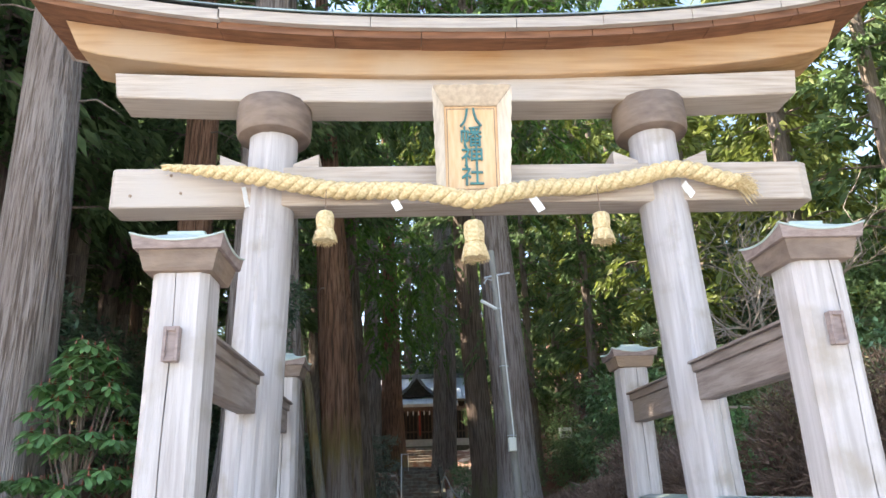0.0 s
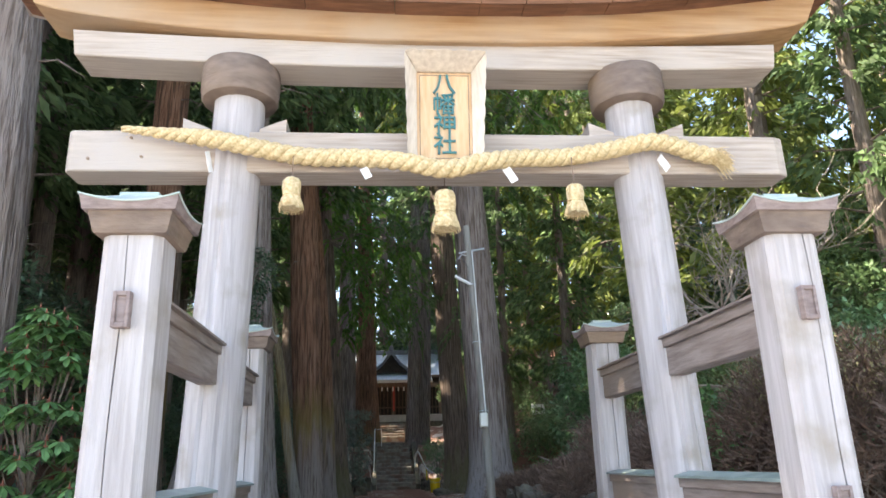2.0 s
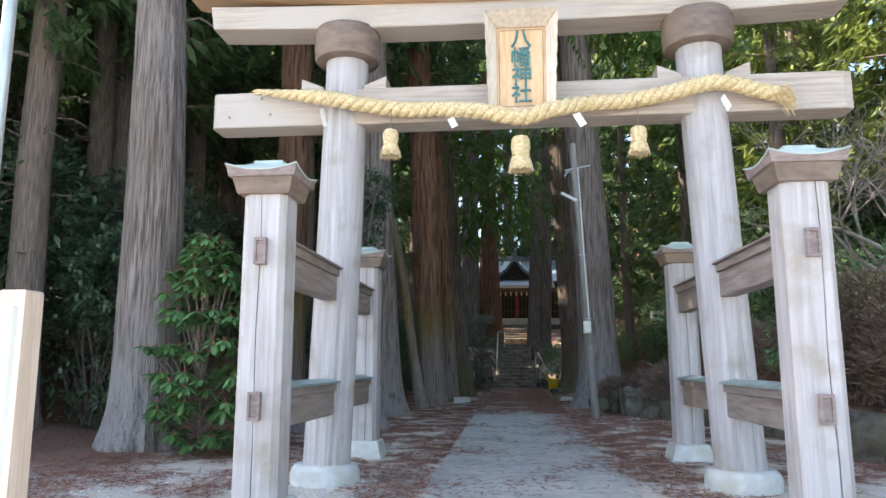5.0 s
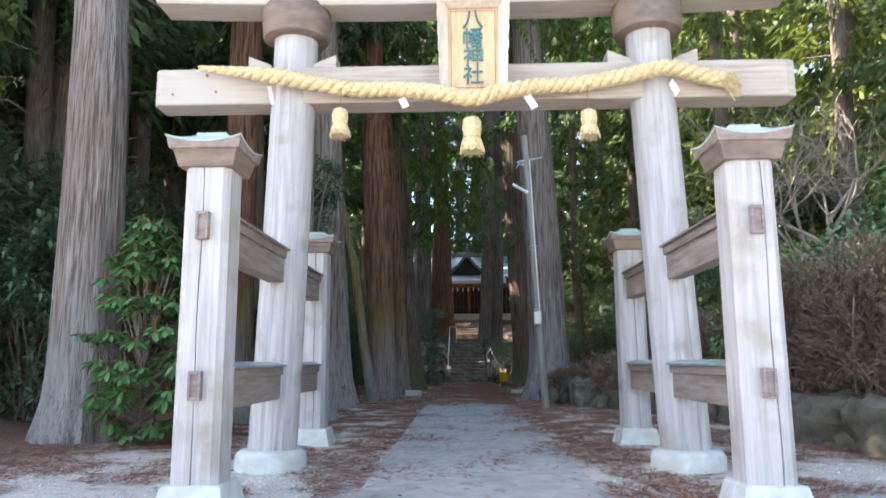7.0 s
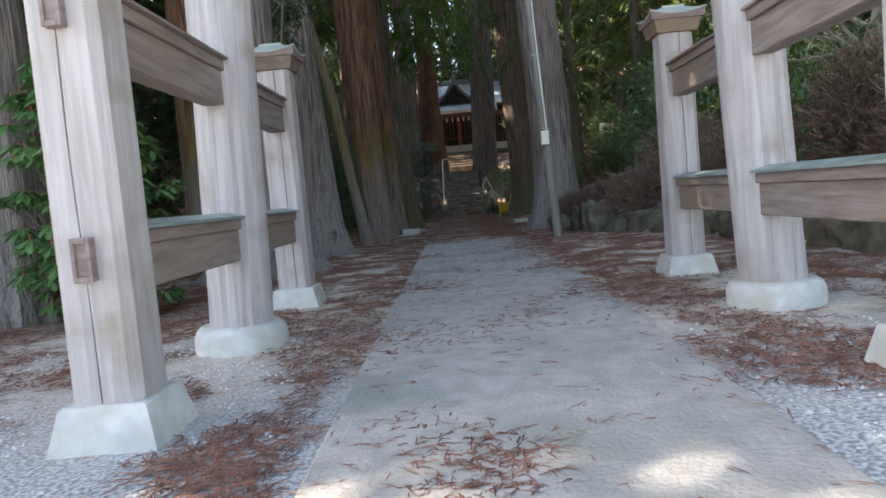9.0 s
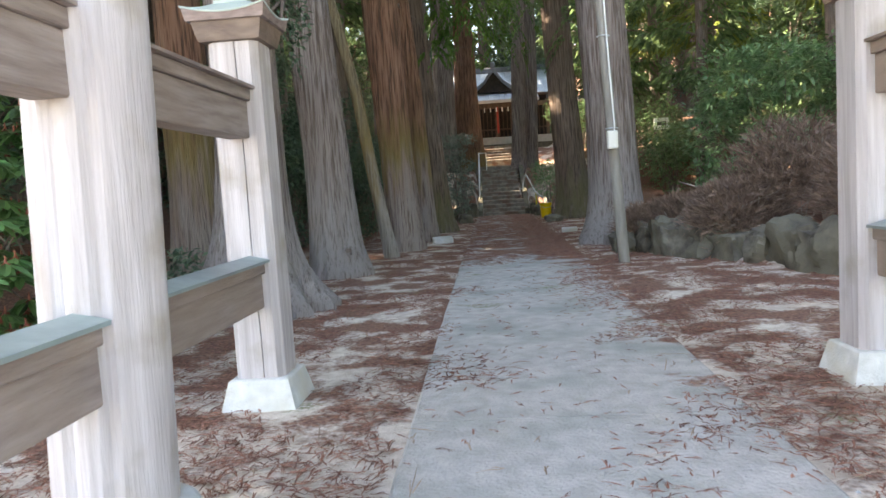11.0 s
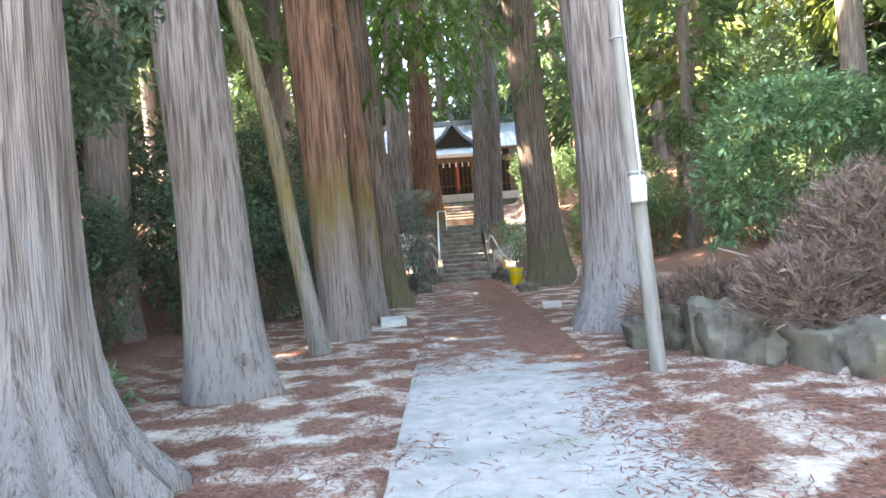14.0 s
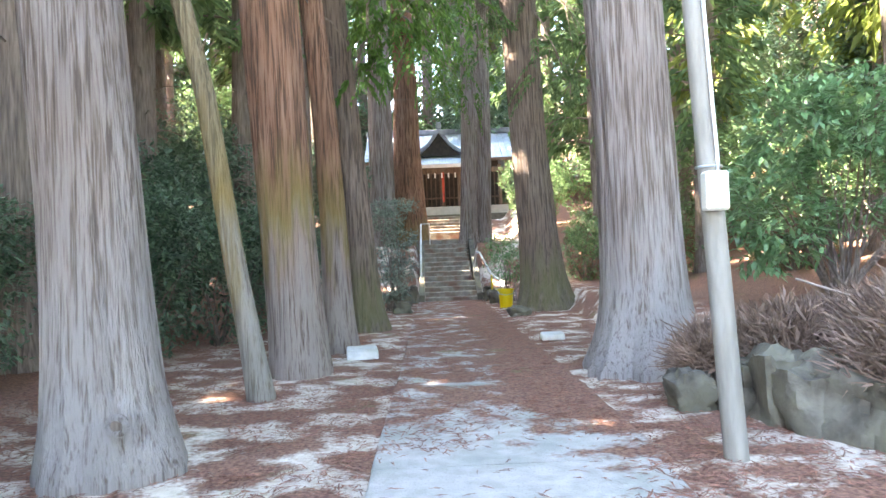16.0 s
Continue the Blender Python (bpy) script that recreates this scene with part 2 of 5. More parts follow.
def ground_material(paved=False):
    """Sand, gravel, leaf litter and moss, laid by noise and by the place's own bands; paved: worn concrete under the litter."""
    m = bpy.data.materials.new("old path concrete" if paved else "forest ground")
    m.use_nodes = True
    n, l = m.node_tree.nodes, m.node_tree.links
    b = n["Principled BSDF"]
    b.inputs["Roughness"].default_value = .95
    tc = n.new("ShaderNodeTexCoord")

    def noise_of(scale, detail=6, stretch=(1, 1, 1)):
        mp = n.new("ShaderNodeMapping")
        mp.inputs["Scale"].default_value = stretch
        l.new(tc.outputs["Object"], mp.inputs["Vector"])
        t = n.new("ShaderNodeTexNoise")
        t.inputs["Scale"].default_value, t.inputs["Detail"].default_value = scale, detail
        l.new(mp.outputs[0], t.inputs["Vector"])
        return t.outputs["Fac"]

    def ramp(src, lo, hi, to=(0, 1)):
        r = n.new("ShaderNodeMapRange")
        r.inputs["From Min"].default_value, r.inputs["From Max"].default_value = lo, hi
        r.inputs["To Min"].default_value, r.inputs["To Max"].default_value = to
        l.new(src, r.inputs["Value"])
        return r.outputs[0]

    def mix(fac, a, c):
        x = n.new("ShaderNodeMix")
        x.data_type = 'RGBA'
        l.new(fac, x.inputs["Factor"])
        for k, v in (("A", a), ("B", c)):
            if isinstance(v, tuple):
                x.inputs[k].default_value = (*v, 1)
            else:
                l.new(v, x.inputs[k])
        return x.outputs["Result"]

    def maths(op, a, c):
        x = n.new("ShaderNodeMath")
        x.operation, x.use_clamp = op, op != 'ADD'
        for k, v in ((0, a), (1, c)):
            if isinstance(v, (int, float)):
                x.inputs[k].default_value = v
            else:
                l.new(v, x.inputs[k])
        return x.outputs[0]

    sep = n.new("ShaderNodeSeparateXYZ")
    l.new(tc.outputs["Object"], sep.inputs[0])
    sand = mix(ramp(noise_of(9), .35, .65), (.53, .44, .35), (.69, .605, .515))
    gravel = mix(ramp(noise_of(42, 3), .40, .60), (.24, .25, .26), (.60, .61, .61))
    near = ramp(maths('ADD', sep.outputs["Y"], maths('MULTIPLY', noise_of(1.2), 1.5)), 2.6, .4)
    base = mix(near, sand, gravel)
    if paved:
        base = mix(ramp(noise_of(7), .35, .65), (.385, .36, .325), (.495, .465, .425))
        base = mix(ramp(noise_of(1.1, 8), .5, .68), base, (.30, .305, .27))
        base = mix(ramp(noise_of(60, 2), .60, .68, (0, .5)), base, (.24, .24, .22))
    litter = mix(ramp(noise_of(26, 5), .35, .65), (.12, .055, .038), (.31, .16, .105))
    # litter grows thicker away from the kerb and off the swept strip
    more = ramp(sep.outputs["Y"], -1.2, 6, (-.17, .065))
    lm = ramp(maths('ADD', maths('ADD', noise_of(1.7, 12), maths('MULTIPLY', noise_of(24, 4), .22)), more), .60, .70)
    if paved:
        far = maths('ADD', ramp(sep.outputs["Y"], 10.7, 13.5, (-.22, .12)), maths('ADD', ramp(sep.outputs["X"], .0, 1.1, (-.02, .26)), ramp(sep.outputs["Y"], .5, 4.5, (-.26, 0))))
        lm = ramp(maths('ADD', maths('ADD', noise_of(2.1, 12), maths('MULTIPLY', noise_of(24, 4), .22)), far), .60, .72)
    wood = ramp(sep.outputs["Y"], 1.8, 3.2)
    side = maths('MULTIPLY', wood, ramp(sep.outputs["X"], -4.2, -5.5))
    side2 = maths('MULTIPLY', wood, ramp(sep.outputs["X"], 3.8, 4.6))
    col = mix(lm if paved else maths('MAXIMUM', maths('MAXIMUM', lm, side), side2), base, litter)
    col = mix(maths('MULTIPLY', ramp(noise_of(.9, 4), .64, .70), ramp(noise_of(30, 3), .4, .6)), col, (.16, .17, .06))
    l.new(col, b.inputs["Base Color"])
    bp = n.new("ShaderNodeBump")
    bp.inputs["Strength"].default_value, bp.inputs["Distance"].default_value = .7, .02
    l.new(noise_of(38, 6), bp.inputs["Height"])
    l.new(bp.outputs[0], b.inputs["Normal"])
    return m


GROUND = ground_material()
CONCRETE = ground_material(True)


# ---------------- building helpers ----------------
def thing(name, loc, label="", category="", group="", kind=""):
    ob = new(name)
    ob.location = loc
    ob.empty_display_size = 0.2
    return tagged(ob, label, category, group, kind)


def smooth(me, angle=0.7):
    me.shade_smooth()
    me.set_sharp_from_angle(angle=angle)


def part(name, bm, mat, parent=None, label="", soft=False, kind=""):
    """Links a bmesh as one mesh object; world coordinates, under its thing."""
    me = bpy.data.meshes.new(name)
    bm.normal_update()
    bm.to_mesh(me)
    bm.free()
    me.materials.append(mat)
    if soft:
        smooth(me)
    ob = new(name, me)
    if parent is not None:
        ob.parent = parent
        if parent.data is None:
            ob.matrix_parent_inverse = Matrix.Translation(-parent.location)
    return tagged(ob, label, kind=kind)


def mesh_part(name, verts, faces, mat, parent=None, label="", soft=False, kind=""):
    me = bpy.data.meshes.new(name)
    me.from_pydata([tuple(v) for v in verts], [], faces)
    me.update()
    me.materials.append(mat)
    if soft:
        me.shade_smooth()
    ob = new(name, me)
    if parent is not None:
        ob.parent = parent
        if parent.data is None:
            ob.matrix_parent_inverse = Matrix.Translation(-parent.location)
    return tagged(ob, label, kind=kind)


def box(x0, x1, y0, y1, z0, z1, bevel=0.008, bm=None):
    b = bmesh.new()
    bmesh.ops.create_cube(b, size=1, matrix=Matrix.Translation(((x0 + x1) / 2, (y0 + y1) / 2, (z0 + z1) / 2)) @ Matrix.Diagonal((x1 - x0, y1 - y0, z1 - z0, 1)))
    if bevel:
        bmesh.ops.bevel(b, geom=b.edges[:], offset=bevel, segments=1, affect='EDGES')
    return b if bm is None else merge(bm, b)


def merge(bm, other):
    me = bpy.data.meshes.new("tmp")
    other.to_mesh(me)
    other.free()
    bm.from_mesh(me)
    bpy.data.meshes.remove(me)
    return bm


def loft(rings, bm=None, cap=True):
    """A skin over closed rings of points."""
    bm = bm or bmesh.new()
    rows = [[bm.verts.new(p) for p in r] for r in rings]
    for a, b in zip(rows, rows[1:]):
        k = len(a)
        for i in range(k):
            bm.faces.new((a[i], a[(i + 1) % k], b[(i + 1) % k], b[i]))
    if cap:
        bm.faces.new(rows[0][::-1])
        bm.faces.new(rows[-1])
    return bm


def tube(points, radii, seg=8, bm=None, cap=True):
    """A round bar along points."""
    points = [Vector(p) for p in points]
    if isinstance(radii, (int, float)):
        radii = [radii] * len(points)
    rings = []
    up = Vector((0, 0, 1))
    for i, p in enumerate(points):
        d = (points[min(i + 1, len(points) - 1)] - points[max(i - 1, 0)]).normalized()
        side = d.cross(up)
        if side.length < 0.05:
            side = d.cross(Vector((1, 0, 0)))
        side.normalize()
        top = side.cross(d)
        rings.append([p + radii[i] * (math.cos(a) * side + math.sin(a) * top) for a in (2 * math.pi * k / seg for k in range(seg))])
    return loft(rings, bm, cap)


def curve_through(points, step=0.08):
    """Catmull-Rom line through points."""
    p = [Vector(q) for q in points]
    p = [2 * p[0] - p[1]] + p + [2 * p[-1] - p[-2]]
    out = []
    for i in range(1, len(p) - 2):
        n = max(2, int((p[i + 1] - p[i]).length / step))
        for k in range(n):
            t = k / n
            out.append(0.5 * (2 * p[i] + (p[i + 1] - p[i - 1]) * t + (2 * p[i - 1] - 5 * p[i] + 4 * p[i + 1] - p[i + 2]) * t * t + (3 * p[i] - p[i - 1] - 3 * p[i + 1] + p[i + 2]) * t ** 3))
    return out + [p[-2]]


def step01(v, a, b):
    t = min(1, max(0, (v - a) / (b - a)))
    return t * t * (3 - 2 * t)


# ---------------- ground ----------------
def wall_line(y):
    """x of the foot of the stone edging on the east side."""
    pts = ((-4, 5.3), (2, 4.6), (5, 4.25), (8.5, 3.75), (10, 3.4), (11, 3.0), (12, 2.5), (12.5, 2.2), (14, 2.6), (17, 3.05), (60, 3.3))
    for (a, xa), (b, xb) in zip(pts, pts[1:]):
        if y <= b:
            return xa + (xb - xa) * max(0, (y - a) / (b - a))
    return 3.3


def height(x, y):
    z = 0.0
    if y < -1.62 and x > -1.75:
        return -0.32
    if y < -1.62:
        return -0.02
    if y > 30.5:
        z += 2.1 * step01(y, 31, 35.6) + 0.4 * step01(y, 36.5, 40) + 0.95 * step01(y, 40.5, 43)
    if y > 50:
        z += (y - 50) * 0.3
    on = step01(y, -1.0, 2.0)
    xw = wall_line(y)
    z += on * (0.52 * step01(x, xw, xw + 0.5) + max(0, x - xw - 2.5) * 0.13 + max(0, x - 14) * 0.3)
    z += on * max(0, -x - 9) * 0.16 + step01(y, 8, 12) * max(0, min(-x, 16) - 5) * 0.20
    far = min(1, max(0, abs(x) - 3) / 4)
    z += on * (0.04 + 0.5 * far) * (noise.noise((x * .35, y * .35, 0)) * .5) * (0.15 + far)
    if -1.62 <= y and abs(x) < 5:
        z += 0.018 * noise.noise((x * 1.7, y * 1.7, 3.1)) - (0.02 if -1.15 < x < 1.45 and y < 31 else 0.0)
    if -1.1 < x < 1.3 and y > 30.5:
        z -= 0.6
    return z


def spread(knots):
    out = []
    for (a, b, s) in knots:
        n = max(1, round((b - a) / s))
        out += [a + (b - a) * i / n for i in range(n)]
    return out


gx = spread([(-400, -60, 60), (-60, -16, 2.5), (-16, -6, .7), (-6, -1.77, .22), (-1.77, -1.73, .04), (-1.73, 6, .22), (6, 16, .6), (16, 60, 2.5), (60, 400, 60)]) + [400]
gy = spread([(-400, -40, 60), (-40, -6, 3), (-6, -1.64, .4), (-1.64, -1.6, .04), (-1.6, 14, .22), (14, 36, .45), (36, 60, 1.2), (60, 100, 4), (100, 400, 60)]) + [400]
gv = [(x, y, height(x, y) if abs(x) < 80 and -60 < y < 110 else (height(max(-79, min(79, x)), max(-50, min(109, y))))) for y in gy for x in gx]
nx = len(gx)
gf = [(j * nx + i, j * nx + i + 1, (j + 1) * nx + i + 1, (j + 1) * nx + i) for j in range(len(gy) - 1) for i in range(nx - 1)]
ground = mesh_part("ground", gv, gf, GROUND, soft=True)
tagged(ground, "sandy forest ground strewn with brown cedar litter", "ground", kind="structure")

road = part("road", box(-1.74, 60, -14, -1.8, -0.5, -0.30, 0), ROAD)
tagged(road, "pale sunlit paved road before the shrine gate", "road", kind="structure")
apron = part("pavement", box(-30, -1.76, -14, -1.9, -0.3, 0.0, 0.01), ROAD)
tagged(apron, "sunlit concrete apron beside the road", "pavement", kind="structure")

# kerb: several cast lengths with worn edges
kerb = thing("kerb", (0, -1.6, -.3), "stained old concrete kerb along the road", "kerb", kind="structure")
edges = [-1.78, -.93, .35, 1.62, 2.9, 4.2, 6.0, 9.0]
for k, (a, b) in enumerate(zip(edges, edges[1:])):
    rings = []
    n = 8
    for i in range(n + 1):
        x = a + .004 + (b - a - .008) * i / n
        w = .012 * noise.noise((x * 3, k, 1))
        rings.append([(x, -1.80 + w, -.34), (x, -1.74 + w, -.03 + w), (x, -1.715, .0 + w * .3), (x, -1.575, .004), (x, -1.575, -.34)])
    part("kerb_stone", loft(rings), KERB, kerb)
wing = [[(-1.78 + .012 * noise.noise((0, y * 3, 2)) + d, y, z) for d, z in ((.06, -.34), (.02, -.03), (-.02, .006), (-.17, .004), (-.17, -.34))] for y in (-1.72, -2.2, -2.8, -3.6, -4.6, -6, -9)]
part("kerb_stone", loft([[(x - .03 * abs(y + 1.7), y, z) for x, y, z in r] for r in wing]), KERB, kerb)

# the approach: cast slabs, the first straight, the later ones a little wider
path = thing("path", (0, 5, 0), "cracked grey concrete approach path strewn with cedar sprigs", "path", kind="structure")
slabs = [(-1.57, -.91, .94, 3.55, -.96, 1.0), (3.56, -.96, 1.02, 7.1, -1.0, 1.05), (7.11, -1.0, 1.06, 11.1, -1.03, 1.1), (11.12, -1.04, 1.2, 15.4, -1.03, 1.2),
         (15.42, -1.03, 1.2, 20.2, -1.06, 1.18), (20.22, -1.06, 1.18, 25.3, -1.07, 1.15), (25.32, -1.07, 1.15, 30.6, -1.07, 1.12)]
for y0, xa0, xb0, y1, xa1, xb1 in slabs:
    rings = []
    n = 14
    lift = random.uniform(0, .008)
    for i in range(n + 1):
        t = i / n
        y = y0 + (y1 - y0) * t
        a, b = xa0 + (xa1 - xa0) * t + .012 * noise.noise((0, y * 2.3, 5)), xb0 + (xb1 - xb0) * t + .03 * noise.noise((4, y * 1.8, 5))
        rings.append([(a, y, -.12), (a, y, .016 + lift), (a + .015, y, .026 + lift), (b - .015, y, .026 + lift), (b, y, .016 + lift), (b, y, -.12)])
    part("slab", loft(rings), CONCRETE, path)

# stone stairs in two flights up to the shrine terrace
stairs = thing("stairs", (0.1, 31, 0), "mossy old stone stairs climbing to the shrine", "stairs", kind="structure")


def stair_step(x0, x1, y0, y1, z0, z1):
    rings = []
    for i in range(9):
        x = x0 + (x1 - x0) * i / 8
        w = .015 * noise.noise((x * 2, y0, z1 * 3))
        rings.append([(x, y0 + w, z0), (x, y0 + w, z1 - .03), (x, y0 + .03 + w, z1 + w * .4), (x, y1, z1 + w * .4), (x, y1, z0)])
    part("step", loft(rings), STEP, stairs)


for k in range(4):
    stair_step(-.84, .98, 30.6 + .3 * k, 32.3, .17 * k - .1, .17 * (k + 1))
for k in range(8):
    stair_step(-.86, .86, 32.2 + .4 * k, 36.4, .66 + .178 * k, .68 + .178 * (k + 1))
stair_step(-1.2, 1.3, 36.3, 40.6, 1.9, 2.32)
for k in range(6):
    stair_step(-1.7, 1.5, 40.4 + .36 * k, 43.4, 2.2, 2.62 + .17 * (k + 1))
for x0, x1 in ((-1.06, -.86), (.98, 1.18)):
    part("cheek", loft([[(x0, 30.8, -.2), (x1, 30.8, -.2), (x1, 30.8, .25), (x0, 30.8, .25)], [(x0, 32.3, .3), (x1, 32.3, .3), (x1, 32.3, .95), (x0, 32.3, .95)],
                         [(x0, 35.6, 1.7), (x1, 35.6, 1.7), (x1, 35.6, 2.3), (x0, 35.6, 2.3)]]), STONE, stairs)

# ---------------- the gate ----------------
YC = 2.18       # line of the two main pillars
torii = thing("torii_gate", (0, YC, 0), "weathered timber shrine gate with four braced sleeve posts", "shrine gate")


def pillar(sx):
    n = 40
    rings = []
    for k in range(25):
        z = .16 + 4.5 * k / 24
        c = sx * (2.02 - .155 * min(1, z / 4.3) ** .8) + .02 * (1 - z / 4.7)
        r = .238 - .010 * z / 4.5
        ring = []
        for i in range(n):
            a = 2 * math.pi * i / n
            rr = r * (1 + .012 * noise.noise((math.cos(a) * 1.5 + sx * 9, math.sin(a) * 1.5, z * .7)))
            # drying cracks run down the shaft
            if i in (29, 33) and z < 4.4 - .5 * (i - 29):
                rr -= .022
            ring.append((c + rr * math.cos(a), YC + rr * math.sin(a), z))
        rings.append(ring)
    part("pillar", loft(rings), WOOD_UP, torii, soft=True)
    # footing ring with a rounded shoulder
    rings = []
    for r, z in ((.345, -.12), (.348, .05), (.345, .12), (.325, .165), (.29, .188), (.24, .19)):
        rings.append([(sx * 2.02 + .02 + r * math.cos(a), YC + r * math.sin(a), z) for a in (2 * math.pi * i / 48 for i in range(48))])
    part("footing", loft(rings), CONC_W, torii, "pale round concrete footing", soft=True)
    # collar under the lintel
    rings = []
    for r, z in ((.25, 4.40), (.335, 4.42), (.352, 4.45), (.362, 4.60), (.358, 4.74), (.345, 4.765), (.2, 4.768)):
        rings.append([(sx * 1.865 + r * math.cos(a), YC + r * math.sin(a), z) for a in (2 * math.pi * i / 48 for i in range(48))])
    part("collar", loft(rings), WOOD_RING, torii, "dark brown round collar", soft=True)


def arch(x, rise):
    return rise * (abs(x) / 4.0) ** 2.3


def beam(name, half, rise, profile, mat, label="", slant=0.0, n=44, x0=None, x1=None):
    """A beam along x that sweeps up to its ends. profile: (y, z) round the section; slant: how far the foot is cut back."""
    rings = []
    za, zb = min(p[1] for p in profile), max(p[1] for p in profile)
    a, b = (-half if x0 is None else x0), (half if x1 is None else x1)
    for i in range(n + 1):
        x = a + (b - a) * i / n
        ring = []
        for y, z in profile:
            xs = x
            if slant and abs(x) > half * .9:
                xs = x - math.copysign(slant * (zb - z) / (zb - za) * (abs(x) - half * .9) / (half * .1), x)
            ring.append((xs, y, z + arch(x, rise)))
        rings.append(ring)
    return part(name, loft(rings), mat, torii, label)


def rect(y0, y1, z0, z1, c=.012):
    return [(y0, z0 + c), (y0, z1 - c), (y0 + c, z1), (y1 - c, z1), (y1, z1 - c), (y1, z0 + c), (y1 - c, z0), (y0 + c, z0)]


for s in (-1, 1):
    pillar(s)
beam("lower_lintel", 3.36, .11, rect(1.97, 2.37, 4.72, 4.985), WOOD_X, "pale weathered lower lintel", slant=.04)
beam("upper_lintel", 3.86, .34, rect(1.89, 2.45, 4.96, 5.29), WOOD_TAN, "warm tan curved upper lintel", slant=.16)
# roof over the lintel: board, edge strips, copper sheet
k = 0
xs = [-4.12, -3.3, -2.33, -1.25, -.42, .38, .80, 1.22, 1.62, 2.02, 2.42, 2.85, 3.3, 3.75, 4.12]
for a, b in zip(xs, xs[1:]):
    beam("roof_board", 4.12, .42, rect(1.66, 2.68, 5.235 + .004 * (k % 2), 5.275 + .004 * (k % 2), .006), WOOD_BOARD, x0=a + .003, x1=b - .003, n=6)
    beam("front_board", 4.12, .42, [(1.63, 5.195), (1.63, 5.27), (1.675, 5.285), (1.675, 5.215)], WOOD_BOARD, x0=a + .004, x1=b - .004, n=6)
    k += 1
for a, b, d in ((-4.16, -2.30, -.02), (-2.32, -.9, .0), (-.9, .48, .0), (.48, 1.32, .0), (1.32, 2.2, .003), (2.2, 3.1, 0), (3.1, 4.16, 0)):
    beam("edge_strip", 4.16, .42, [(1.56, 5.265 + d), (1.56, 5.375 + d), (1.585, 5.39 + d), (1.70, 5.39 + d), (1.70, 5.28 + d)], EDGE, x0=a + .003, x1=b - .003, n=12)
beam("roof_sheet", 4.20, .42, [(1.535, 5.385), (1.535, 5.40), (2.17, 5.66), (2.80, 5.40), (2.80, 5.385), (2.17, 5.645)], COPPER, "green grey copper roof sheet")
beam("rear_strip", 4.16, .42, [(2.64, 5.28), (2.64, 5.39), (2.78, 5.39), (2.78, 5.265)], EDGE)
for s in (-1, 1):
    z = 5.39 + arch(4.16, .42)
    part("end_board", loft([[(s * (4.10 + d), 1.53, z - .10), (s * (4.10 + d), 1.53, z + .03), (s * (4.10 + d), 2.17, z + .30), (s * (4.10 + d), 2.81, z + .03), (s * (4.10 + d), 2.81, z - .10), (s * (4.10 + d), 2.17, z + .12)]
                            for d in (.06, .115)]), WOOD_DARK, torii, "grey end board")
# tie beam with wedges
rings = []
for x, c in ((-3.29, .03), (-3.26, .0), (3.2, 0.0), (3.29, .035)):
    rings.append([(x, y + (c if y < YC else -c), z) for y, z in rect(2.0, 2.34, 3.665, 4.055)])
part("tie_beam", loft(rings), WOOD_X, torii, "pale weathered tie beam")
for s in (-1, 1):
    for d in (-1, 1):
        a, b = s * 1.87 + d * .22, s * 1.87 + d * .46
        part("wedge", loft([[(x, y, 4.058) for x, y in ((a, 2.04), (b, 2.04), (b, 2.30), (a, 2.30))],
                            [(x, y, z) for x, y, z in ((a, 2.04, 4.10), (b, 2.04, 4.20), (b, 2.30, 4.20), (a, 2.30, 4.10))]]), WOOD_X, torii)
# shallow pegs in the tie beam
for x, z in ((-3.1, 3.78), (-2.65, 3.80), (-2.75, 3.98)):
    bm = tube([(x, 1.992, z), (x, 2.02, z)], .014, 10)
    part("peg", bm, WOOD_RING, torii)


# sleeve posts: chamfered shaft with a drying crack, tapered footing, moulded cap with a copper lid
def square(cx, cy, w, z, c=.0, bend=0.0):
    h = w / 2
    return [(cx + a * h, cy + b * h, z) for a, b in ((-1, -1), (1, -1), (1, 1), (-1, 1))]


def shaft(cx, cy, z0, z1, w, crack, back):
    h, c = w / 2, .045
    rings = []
    for k in range(15):
        z = z0 + (z1 - z0) * k / 14
        hh = h * (1 - .02 * k / 14)
        g = crack + .018 * noise.noise((cx, cy, z * 1.2))
        e = .004 + .003 * noise.noise((cx, cy + 3, z * 2))
        ring = [(-hh + c, -hh), (g - e, -hh), (g, -hh + (.03 if not back else 0)), (g + e, -hh), (hh - c, -hh), (hh, -hh + c), (hh, hh - c), (hh - c, hh),
                (g + e, hh), (g, hh - .02), (g - e, hh), (-hh + c, hh), (-hh, hh - c), (-hh, -hh + c)]
        rings.append([(cx + x, cy + y, z) for x, y in ring])
    return loft(rings)


